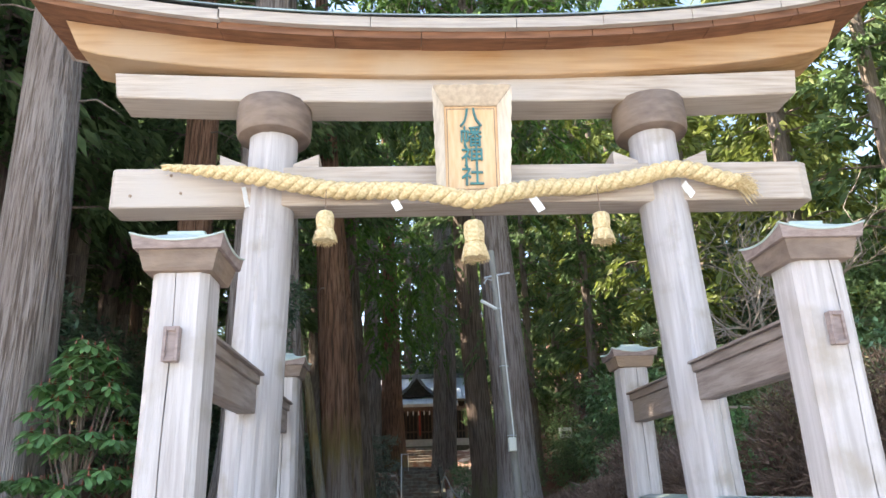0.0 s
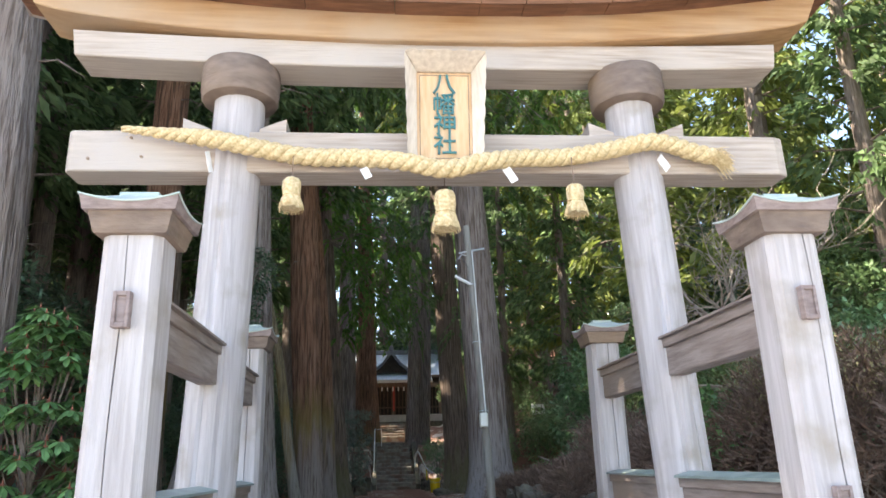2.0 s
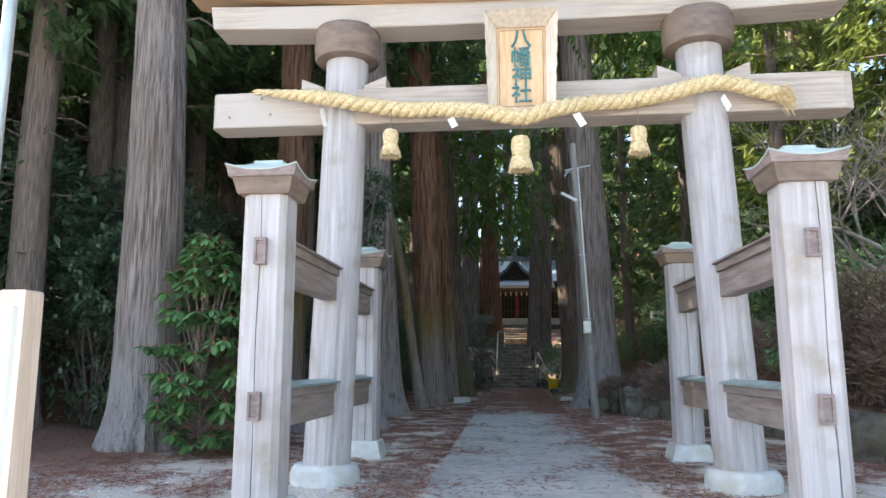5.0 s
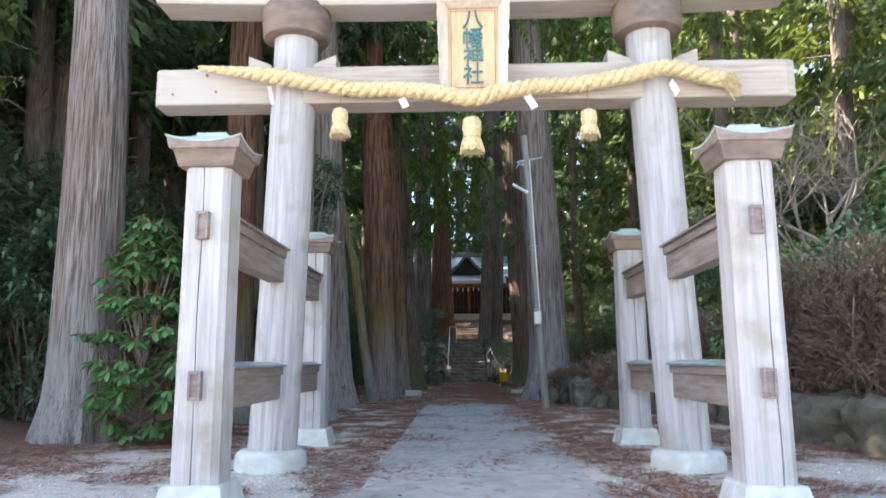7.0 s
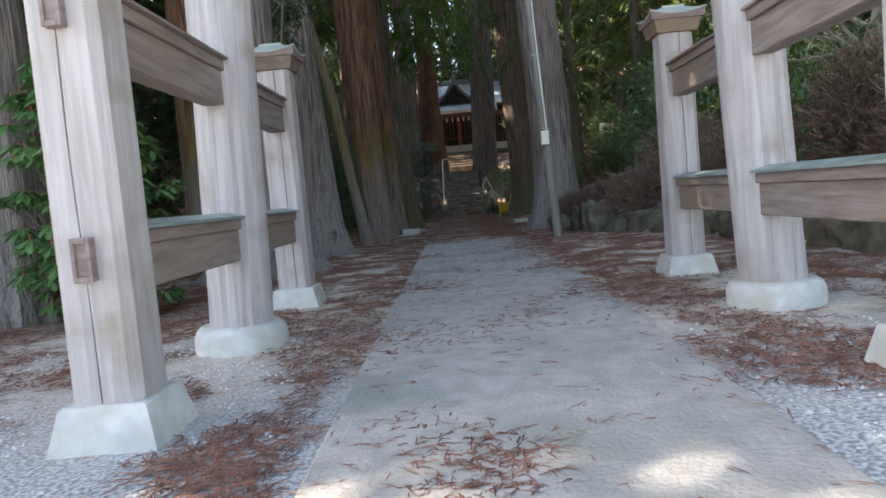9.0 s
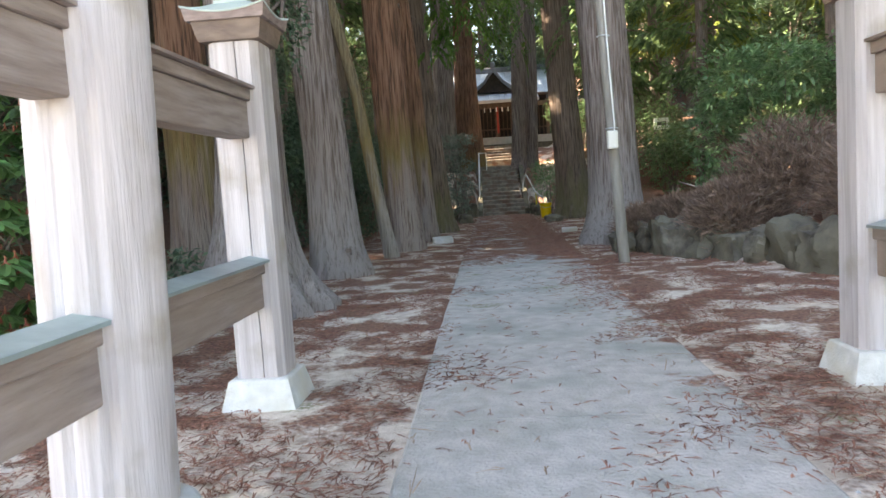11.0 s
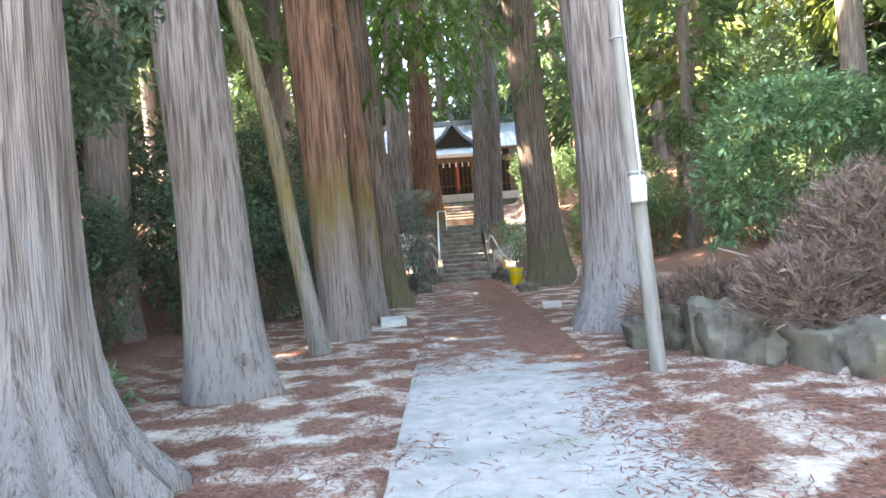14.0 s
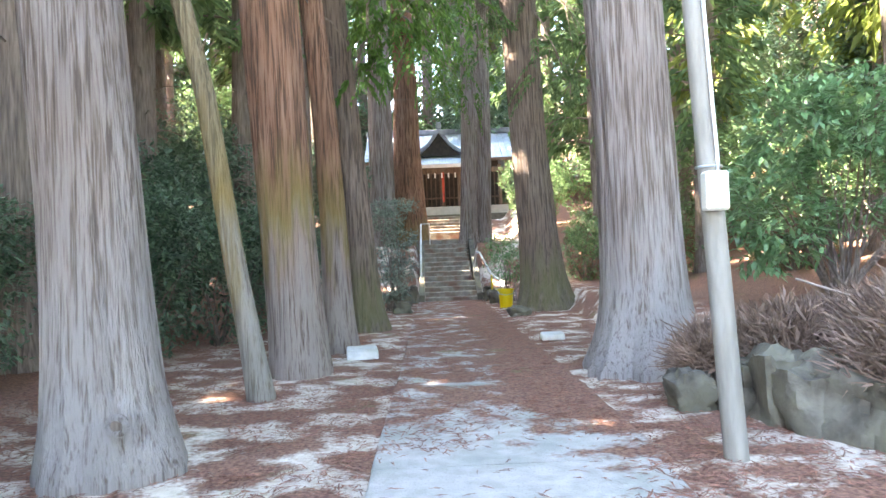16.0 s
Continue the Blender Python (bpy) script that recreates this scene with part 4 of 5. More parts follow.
# hanging fresh fronds of the cedars over the path
def hanging(name, anchor, spots, seed, leaf, label, length=1.3, count=26, parent_group="", leaf_size=.16):
    rng = random.Random(seed)
    t = thing(name, anchor, label, "tree branch", parent_group)
    out, bm = ([], []), bmesh.new()
    a = Vector(anchor)
    for c, r in spots:
        c = Vector(c)
        tube([a, a.lerp(c, .5) + Vector((0, 0, .35)), c], [.05, .03, .012], 5, bm, False)
        for _ in range(count):
            p = c + Vector((rng.gauss(0, r[0]), rng.gauss(0, r[1]), rng.gauss(0, r[2])))
            d = Vector((rng.gauss(0, .7), rng.gauss(0, .7), -.45))
            frond(rng, p, d, length * rng.uniform(.6, 1.2), out, 12, leaf_size)
            tube([p, p.lerp(c, .5) + Vector((0, 0, .1)), c], [.006, .009, .012], 3, bm, False)
    part("limb", bm, BARK_DARK, t, kind="stuff")
    mesh_part("foliage", out[0], out[1], leaf, t, kind="stuff")


hanging("cedar_branch", (-2.56, 21.6, 9.2), [((-1.1, 20.2, 7.6), (.6, .7, .7)), ((-.5, 20.6, 7.0), (.45, .6, .6)), ((-1.7, 20.0, 8.8), (.8, .7, .5)), ((-.1, 20.4, 8.7), (.6, .7, .6))], 41, LEAF_BRIGHT, "drooping fresh green cedar branch over the path")
hanging("cedar_branch", (-2.2, 21.8, 5.4), [((-1.7, 21.0, 5.6), (.25, .4, .3)), ((-1.6, 20.9, 6.4), (.3, .4, .4))], 42, LEAF_BRIGHT, "drooping fresh green cedar branch over the path", .7, 9)
hanging("cedar_branch", (-1.6, 32.7, 11), [((-.4, 32.0, 9.9), (.9, .9, .8)), ((.2, 33.5, 9.2), (.7, .8, .8)), ((-.2, 32.6, 11.2), (1.2, .9, .8))], 43, LEAF_BRIGHT, "light green cedar foliage above the stairs", 1.5, 26)
hanging("cedar_branch", (2.1, 25.7, 9), [((3.4, 25.0, 6.2), (.6, .7, .6)), ((1.3, 24.9, 8.4), (.5, .6, .7)), ((3.3, 24.8, 8.2), (.6, .6, .7))], 44, LEAF_CEDAR, "drooping green cedar branch", 1.3, 20)

HIGH = "high cedar boughs closing over the approach"
hanging("cedar_branch", (-3.45, 11.4, 11), [((-2.2, 12.2, 11.4), (1.3, 1.0, .9)), ((-.6, 13.4, 12.4), (1.4, 1.0, 1.0)), ((-5.0, 12.6, 11.2), (1.3, 1.0, 1.1))], 45, LEAF_CEDAR, HIGH, 1.6, 34, leaf_size=.24)
hanging("cedar_branch", (1.75, 15.2, 11.5), [((.4, 14.4, 12.6), (1.3, 1.0, 1.0)), ((3.4, 15.0, 11.8), (1.2, 1.0, 1.1)), ((2.2, 14.3, 14.0), (1.5, 1.0, 1.0)), ((.4, 14.2, 15.4), (1.5, .8, 1.0)), ((3.6, 14.4, 15.6), (1.4, .8, 1.0)), ((-.6, 14.2, 16.6), (1.3, .8, .9)), ((1.6, 14.2, 16.9), (1.4, .8, .9)), ((4.0, 14.4, 17.2), (1.4, .8, .9))], 46, LEAF_BRIGHT, HIGH, 1.6, 34, leaf_size=.24)
hanging("cedar_branch", (2.0, 25.8, 16), [((.6, 24.8, 17.0), (1.8, 1.0, 1.4)), ((4.6, 25.0, 16.0), (1.8, 1.0, 1.6)), ((7.5, 25.5, 17.0), (1.6, 1.0, 1.6)), ((2.6, 24.5, 19.5), (2.0, 1.0, 1.3))], 47, LEAF_SUNLIT, HIGH, 2.0, 44, leaf_size=.32)
hanging("cedar_branch", (-3.0, 21.7, 15), [((-1.4, 20.8, 15.4), (1.6, 1.0, 1.2)), ((-4.6, 21.0, 14.6), (1.6, 1.0, 1.4)), ((-2.6, 20.6, 17.4), (1.8, 1.0, 1.2)), ((-.6, 20.5, 19.4), (1.8, .8, 1.3)), ((1.6, 20.5, 19.8), (1.8, .8, 1.4)), ((4.6, 20.6, 20.2), (1.8, .8, 1.4)), ((0.2, 20.4, 22.0), (1.9, .8, 1.3)), ((3.2, 20.4, 22.4), (1.9, .8, 1.3)), ((6.4, 20.6, 21.8), (1.8, .8, 1.4))], 48, LEAF_CEDAR, HIGH, 2.0, 44, leaf_size=.30)


# leafy shrubs: real leaves on a branching frame
def leaf_quad(out, p, d, up, ln, w, cup=.25):
    verts, faces = out
    side = d.cross(up)
    side = side.normalized() if side.length > .05 else Vector((1, 0, 0))
    nrm = side.cross(d)
    i = len(verts)
    verts += [p, p + d * ln * .35 + side * w * .5 + nrm * w * cup * .5, p + d * ln * .75 + side * w * .4 - nrm * w * .05, p + d * ln - nrm * w * cup * .6,
              p + d * ln * .75 - side * w * .4 - nrm * w * .05, p + d * ln * .35 - side * w * .5 + nrm * w * cup * .5, p + d * ln * .5 - nrm * w * .08]
    faces += [(i, i + 1, i + 6), (i + 1, i + 2, i + 6), (i + 2, i + 3, i + 6), (i + 3, i + 4, i + 6), (i + 4, i + 5, i + 6), (i + 5, i, i + 6)]


def leaf_flat(out, p, d, up, ln, w):
    verts, faces = out
    side = d.cross(up)
    side = side.normalized() * w * .5 if side.length > .05 else Vector((w * .5, 0, 0))
    i = len(verts)
    verts += [p, p + d * ln * .45 + side, p + d * ln - Vector((0, 0, ln * .12)), p + d * ln * .45 - side]
    faces.append((i, i + 1, i + 2, i + 3))


def shrub(name, loc, blobs, leaf, seed, label, size=.11, per=260, cluster=5, stems=7, group="", category="shrub", stem_mat=None):
    """blobs: (centre, radii) relative to loc; leaves in clusters in the blobs' outer shells, uneven."""
    rng = random.Random(seed)
    t = thing(name, loc, label, category, group)
    o = Vector(loc)
    out, bm = ([], []), bmesh.new()
    for c, r in blobs:
        c = o + Vector(c)
        for _ in range(stems // 2 + 1):
            e = c + Vector((rng.gauss(0, r[0] * .5), rng.gauss(0, r[1] * .5), rng.gauss(0, r[2] * .4)))
            f = o + Vector((rng.gauss(0, .12), rng.gauss(0, .12), -.05))
            tube([f, f.lerp(e, .5) + Vector((rng.gauss(0, .15), rng.gauss(0, .15), .1)), e], [.028, .018, .005], 4, bm, False)
        for _ in range(per):
            v = Vector((rng.gauss(0, 1), rng.gauss(0, 1), rng.gauss(0, 1))).normalized()
            k = rng.uniform(.62, 1.06) + .22 * noise.noise(v * 2.1 + Vector((seed, 0, 0)))
            p = c + Vector((v.x * r[0], v.y * r[1], v.z * r[2])) * k
            for _ in range(cluster):
                d = (v * .6 + Vector((rng.gauss(0, .7), rng.gauss(0, .7), rng.gauss(.0, .45)))).normalized()
                s = size * rng.uniform(.7, 1.25)
                leaf_flat(out, p + Vector((rng.gauss(0, .05), rng.gauss(0, .05), rng.gauss(0, .05))), d, Vector((rng.gauss(0, .3), rng.gauss(0, .3), 1)), s, s * .42)
    part("stem", bm, stem_mat or BARK_DARK, t, kind="stuff")
    mesh_part("foliage", out[0], out[1], leaf, t, kind="stuff")
    return t


# rhododendron by the first cedar: whorls of long leaves round each shoot tip
def rhododendron(loc, seed, whorls, w, h):
    rng = random.Random(seed)
    t = thing("rhododendron", loc, "rhododendron bush with whorls of long drooping green leaves", "shrub")
    o = Vector(loc)
    out, buds, bm = ([], []), bmesh.new(), bmesh.new()
    for k in range(whorls):
        u = (k + .5) / whorls
        z = .35 + (h - .35) * u
        z = .30 + .40 * round((z - .30) / .40) + rng.gauss(0, .055) if u < .75 else z
        prof = w * math.sin(math.pi * (.18 + .72 * u)) ** .8 * (1 - .35 * u)
        a = k * 2.39996 + rng.uniform(-.4, .4)
        rr = prof * rng.uniform(.55, 1.08)
        p = o + Vector((rr * math.cos(a), rr * math.sin(a), z + rng.gauss(0, .04) - .16 * rr))
        f = o + Vector((0, 0, z * .45))
        if k % 4 == 0:
            tube([o, f, f.lerp(p, .6) + Vector((0, 0, -.05)), p], [.022, .016, .009, .005], 4, bm, False)
        n = rng.randint(10, 14)
        for i in range(n):
            b = 2 * math.pi * i / n + rng.uniform(-.2, .2)
            d = Vector((math.cos(b), math.sin(b), rng.uniform(-.95, -.05))).normalized()
            leaf_quad(out, p + d * .015, d, Vector((0, 0, 1)), rng.uniform(.16, .235), rng.uniform(.058, .078))
            if i % 2 == 0:
                tube([p, p + d * .04], [.006, .004], 4, buds, False)
        tube([p, p + Vector((0, 0, .05))], [.011, .003], 5, buds)
    part("stem", bm, BARK_DARK, t, kind="stuff")
    part("leaf_stalk", buds, BUD, t, kind="stuff")
    mesh_part("foliage", out[0], out[1], LEAF_RHODO, t, kind="stuff")


rhododendron((-4.22, 4.15, 0), 51, 190, .80, 2.95)
rhododendron((-3.85, 4.7, 0), 52, 70, .6, 2.2)

# ---------------- undergrowth ----------------
DARKS = "dark evergreen undergrowth in the wood"
src = shrub("evergreen_shrub", (-8.2, 8.2, 0), [((0, 0, 1.5), (1.4, 1.3, 1.5)), ((.7, -.5, 2.7), (1.0, 1.0, 1.0)), ((-.8, .4, 2.9), (1.1, 1.0, 1.1))], LEAF_DARK, 61, "dark evergreen shrub in deep shade", .16, 420, 5, 7, DARKS)
rng = random.Random(8)
spots = [(-10.5, 6.5, 1.3), (-9.6, 10.0, 1.3), (-12.5, 8.5, 1.5), (-12, 4.6, 1.3), (-14.5, 6.2, 1.6), (-9.8, 14, 1.2), (-13, 12.5, 1.5), (-16, 10, 1.8), (-11, 18, 1.3), (-14, 17, 1.5),
         (-6.4, 14.6, .75), (-5.4, 17.4, .72), (-4.9, 20.2, .75), (-4.6, 23.6, .8), (-6.8, 21, 1.0), (-7.5, 25.5, 1.2), (-4.8, 27.5, .85), (-5.8, 30.5, 1.1), (-9.5, 22, 1.3), (-8.6, 29.5, 1.4), (-5.0, 35, 1.0), (-12, 26, 1.6), (-17, 3.2, 1.5), (-20, 6, 1.9), (-18, 14, 1.9),
         (-16, 22, 1.8), (-6, 39, 1.2), (-9, 36, 1.5)]
for x, y, s in spots:
    copy_thing(src, Matrix.Translation((x, y, height(x, y) - .05)) @ Matrix.Rotation(rng.uniform(0, 6.28), 4, 'Z') @ Matrix.Scale(s * rng.uniform(.9, 1.1), 4))
mids = shrub("broadleaf_shrub", (9.5, 16.5, height(9.5, 16.5)), [((0, 0, 1.4), (1.4, 1.4, 1.3)), ((.7, -.4, 2.6), (1.1, 1.0, 1.0)), ((-.9, .3, 2.2), (1.0, 1.0, 1.0))], LEAF_MID, 62, "mid-green evergreen shrub on the wooded bank", .15, 380, 5, 7, "shrubs on the wooded bank")
for x, y, s in ((12, 12, 1.3), (11.5, 20, 1.2), (8.2, 23, 1.0), (6.4, 27, .8), (10.5, 27, 1.2), (14, 16, 1.5), (13, 24, 1.4), (16, 20, 1.8), (15, 9.5, 1.5), (12.5, 6.5, 1.2), (17, 13, 1.8), (4.9, 31, .8), (7.5, 32, 1.1), (11, 33, 1.5), (16, 29, 1.8), (19, 24, 2), (4.2, 38, .9), (7, 39, 1.2), (20, 17, 2)):
    copy_thing(mids, Matrix.Translation((x, y, height(x, y) - .05)) @ Matrix.Rotation(rng.uniform(0, 6.28), 4, 'Z') @ Matrix.Scale(s * rng.uniform(.9, 1.1), 4))

# bright laurels on the east bank
shrub("laurel_shrub", (6.6, 18.2, height(6.6, 18.2)), [((-.2, 0, 2.1), (1.8, 1.3, 1.25)), ((-1.3, -.4, 1.5), (.9, .8, 1.0)), ((1.3, .1, 2.8), (1.3, 1.0, .9)), ((.2, -.6, 3.1), (1.2, .8, .75)), ((-.9, -.6, 2.9), (.95, .7, .8)), ((1.9, -.3, 1.7), (1.0, .9, .9))], LEAF_LAUREL, 63, "glossy light green laurel bush on the bank", .20, 230, 5, 9)
shrub("laurel_shrub", (9.4, 15.0, height(9.4, 15)), [((0, 0, 1.6), (1.5, 1.2, 1.2)), ((.8, 0, 2.4), (1.1, 1.0, .8))], LEAF_LAUREL, 64, "glossy light green laurel bush on the bank", .17, 320, 5, 9)
shrub("laurel_hedge", (6.9, 6.6, height(6.9, 6.6)), [((0, 0, 1.7), (1.1, 1.2, 1.1)), ((.3, -1.6, 1.8), (1.0, 1.1, 1.0)), ((.2, 1.6, 1.6), (1.1, 1.2, 1.1)), ((.6, -3.0, 1.9), (1.1, 1.2, 1.0))], LEAF_LAUREL, 65, "bright green laurel hedge behind the brown hedge", .18, 300, 5, 9)
shrub("laurel_shrub", (4.6, 7.2, height(4.6, 7.2)), [((0, 0, .9), (.5, .6, .7))], LEAF_RHODO, 66, "small glossy green bush behind the gate", .15, 150, 5, 5)
shrub("stair_shrub", (-1.75, 27.4, 0), [((0, 0, 1.5), (.6, .9, .5)), ((.2, .8, 2.2), (.55, .7, .25)), ((-.1, -.5, .7), (.55, .6, .35)), ((.15, 1.8, 1.2), (.5, .6, .4)), ((0, 1.2, 3.25), (.85, .7, .22)), ((-.2, .9, 2.75), (.6, .6, .3))], LEAF_GREY, 67, "layered grey-green shrub beside the stairs", .11, 190, 5, 6)
shrub("stair_shrub", (2.0, 29.6, 0), [((0, 0, 1.25), (.75, .8, .6)), ((-.15, .9, 1.8), (.6, .6, .5)), ((1.0, .4, 1.5), (.7, .7, .6))], LEAF_RHODO, 68, "rounded green shrub by the stair foot", .10, 260, 5, 6)
shrub("evergreen_branch", (-3.25, 8.35, 3.6), [((-.1, .85, .3), (.55, .7, .8)), ((.15, 1.2, 1.2), (.5, .6, .5)), ((-.4, 1.1, -.4), (.4, .6, .45))], LEAF_DARK, 69, "dark leafy evergreen behind the gate pillar", .10, 330, 6, 6)


shrub("young_shrub", (-4.15, 10.7, height(-4.15, 10.7)), [((0, 0, .28), (.25, .25, .25))], LEAF_LAUREL, 70, "small light green seedling shrub in litter", .12, 40, 4, 4)
shrub("fern_clump", (-4.7, 8.8, height(-4.7, 8.8)), [((0, 0, .35), (.5, .5, .35)), ((.3, 1.1, .3), (.4, .5, .3))], LEAF_DARK, 76, "low dark evergreen clump below the cedars", .12, 120, 5, 4)


# brown clipped hedge on the stone edging: dense twigs
def twig_mound(name, loc, blobs, seed, label, count, mat=TWIG, length=.34):
    rng = random.Random(seed)
    t = thing(name, loc, label, "hedge")
    out = ([], [])
    pale, o = bmesh.new(), Vector(loc)
    for c, r in blobs:
        c = o + Vector(c)
        for _ in range(count):
            v = Vector((rng.gauss(0, 1), rng.gauss(0, 1), abs(rng.gauss(0, 1)) if rng.random() < .8 else rng.gauss(0, 1))).normalized()
            k = rng.uniform(.55, 1.0)
            p = c + Vector((v.x * r[0], v.y * r[1], v.z * r[2])) * k
            for _ in range(3):
                d = (v * .8 + Vector((rng.gauss(0, .6), rng.gauss(0, .6), rng.gauss(.15, .5)))).normalized()
                ln = length * rng.uniform(.4, 1.1) * (1.25 - .6 * k)
                s = d.cross(Vector((rng.gauss(0, 1), rng.gauss(0, 1), rng.gauss(0, 1)))).normalized() * .008
                i = len(out[0])
                bend = Vector((rng.gauss(0, .06), rng.gauss(0, .06), .03))
                out[0].extend([p - s, p + s, p + d * ln * .6 + bend + s * .6, p + d * ln + bend, p + d * ln * .6 + bend - s * .6])
                out[1].append((i, i + 1, i + 2, i + 3, i + 4))
        for _ in range(10):
            e = c + Vector((rng.gauss(0, r[0] * .45), rng.gauss(0, r[1] * .45), r[2] * rng.uniform(.2, .8)))
            f = Vector((o.x + c.x - o.x + rng.gauss(0, .25), c.y + rng.gauss(0, .25), o.z - .05))
            tube(curve_through([f, f.lerp(e, .4) + Vector((rng.gauss(0, .14), rng.gauss(0, .14), 0)), e], .2), .012, 4, pale, False)
    part("branch", pale, TWIG_PALE, t, kind="stuff")
    mesh_part("twig", out[0], out[1], mat, t, kind="stuff")
    return t


HB = "clipped brown leafless azalea hedge on mossy stones"
twig_mound("azalea_hedge", (4.65, 11.6, .5), [((0, 0, .3), (1.3, 1.2, 1.4)), ((-.75, .7, -.05), (.85, .8, .75)), ((1.3, .1, .3), (1.2, 1.2, 1.4)), ((-1.1, -.1, -.1), (.8, .9, .8))], 71, HB, 2300)
twig_mound("azalea_hedge", (3.0, 12.95, .45), [((0, 0, -.1), (.75, .6, .6)), ((-.6, .2, -.15), (.5, .5, .45)), ((.9, .3, -.1), (.8, .7, .65))], 72, HB, 1100)
twig_mound("azalea_hedge", (4.75, 9.2, .5), [((0, 0, .2), (.85, 1.2, 1.25)), ((.6, -.9, .2), (.9, 1.1, 1.3))], 73, HB, 1800)
twig_mound("azalea_hedge", (5.3, 6.2, .5), [((0, .3, .4), (.95, 1.3, 1.65)), ((.05, -1.6, .4), (.95, 1.3, 1.70)), ((.35, -3.2, .4), (1.0, 1.2, 1.65))], 74, HB, 2600)
TOP = material("olive hedge tips", (.16, .14, .06), (.27, .23, .11), 6, rough=.8, bump=0, vary=.35, island=True)
shrub("hedge_tips", (5.3, 6.2, .5), [((0, .3, 1.55), (.85, 1.2, .5)), ((.05, -1.6, 1.6), (.85, 1.2, .5)), ((.35, -3.2, 1.55), (.9, 1.1, .5))], TOP, 75, "olive leafy top of the brown hedge", .06, 500, 6, 2, category="hedge")


# stones of the edging
def boulder(w, d, h, seed):
    bm = bmesh.new()
    bmesh.ops.create_cube(bm, size=1)
    bmesh.ops.subdivide_edges(bm, edges=bm.edges[:], cuts=9, use_grid_fill=True)
    for v in bm.verts:
        p = v.co.copy()
        q = p.lerp(p.normalized() * .62, .35)
        q += p.normalized() * (.26 * noise.noise(p * 1.9 + Vector((seed * 3.7, 0, 0))) - .16 * abs(noise.noise(p * 3.3 + Vector((0, seed, 4)))) + .07 * noise.noise(p * 8 + Vector((0, seed, 0))))
        v.co = Vector((q.x * w, q.y * d, q.z * h))
    return bm


edging = thing("stone_edging", (3.6, 10, 0), "row of mossy rough stones holding the bank", "stone edging", kind="structure")
rng = random.Random(9)
sy = [12.6, 12.35, 11.95, 11.45, 10.85, 10.2, 9.5, 8.8, 8.1, 7.4, 6.7, 6.0, 5.3, 4.6, 3.9, 3.2, 2.5]
for i, y in enumerate(sy):
    x = wall_line(y)
    h = rng.uniform(.56, .86)
    w = rng.uniform(.55, .8)
    bm = boulder(w, rng.uniform(.76, .98), h, i + 1)
    bmesh.ops.transform(bm, matrix=Matrix.Translation((x + .24 + rng.uniform(-.06, .06), y + .05, h * .22)) @ Matrix.Rotation(rng.uniform(.1, .5), 4, 'Z') @ Matrix.Rotation(rng.uniform(-.12, .12), 4, 'Y'), verts=bm.verts)
    part("stone", bm, STONE, edging, soft=True)
for i, (x, y, w, h) in enumerate(((1.95, 12.75, .42, .5), (2.25, 13.1, .5, .45), (3.0, 16.2, .5, .4), (1.62, 24.0, .5, .3), (-1.45, 26.2, .5, .45), (-1.5, 29.2, .5, .6), (1.5, 29.2, .45, .5), (-1.35, 30.7, .5, .8), (1.45, 31.2, .45, .6))):
    st = part("stone", boulder(w, w * .9, h, 40 + i), STONE, soft=True)
    st.location = (x, y, h * .25)
    tagged(st, "rough mossy stone beside the path", "stone", "stones beside the path")

# ---------------- lamp pole with box ----------------
lamp = thing("lamp_pole", (1.65, 11.05, 0), "slim grey concrete lamp pole with a cream box", "lamp pole")


def pole_x(z):
    return 1.655 - .052 * z


part("pole", loft([[(pole_x(z) + r * math.cos(a), 11.05 + r * math.sin(a), z) for a in (2 * math.pi * i / 24 for i in range(24))] for z, r in ((-.1, .09), (.02, .089), (3, .08), (6.2, .07), (6.22, .055))]), POLE, lamp, soft=True)
meter = part("meter_box", box(1.435, 1.60, 10.83, 10.955, 1.83, 2.11, .015), BOX, lamp, "cream plastic switch box")
part("box_lid", box(1.445, 1.59, 10.818, 10.833, 1.845, 2.095, .005), BOX, meter)
for z in (2.16, 3.6, 4.86):
    part("clamp", tube([(pole_x(z) + .092 * math.cos(a), 11.05 + .092 * math.sin(a), z) for a in (2 * math.pi * i / 20 for i in range(21))], .010, 6), STEEL, lamp)
part("conduit", tube([(1.56, 10.93, 2.08), (1.57, 10.95, 2.2), (1.51, 10.955, 3.5), (1.455, 10.96, 5.0), (1.43, 10.965, 5.6)], .014, 8), WHITE, lamp, "white cable conduit")
part("arm", tube([(1.36, 11.05, 5.50), (1.20, 10.98, 5.54), (1.12, 10.95, 5.42)], .016, 8), STEEL, lamp)
part("cross_arm", tube([(1.14, 11.0, 5.57), (1.72, 11.05, 5.69)], .02, 8), STEEL, lamp)
part("lamp_bracket", tube([(1.42, 11.05, 4.86), (1.30, 10.98, 4.88)], .018, 8), STEEL, lamp)
part("lamp_tube", tube([(1.37, 10.98, 4.85), (1.03, 10.9, 5.02)], .035, 10), WHITE, lamp, "white lamp tube", soft=True)
part("wire", tube([(1.42, 11.0, 4.85), (1.36, 11.0, 5.2), (1.15, 11.0, 5.57)], .006, 5), INK, lamp)

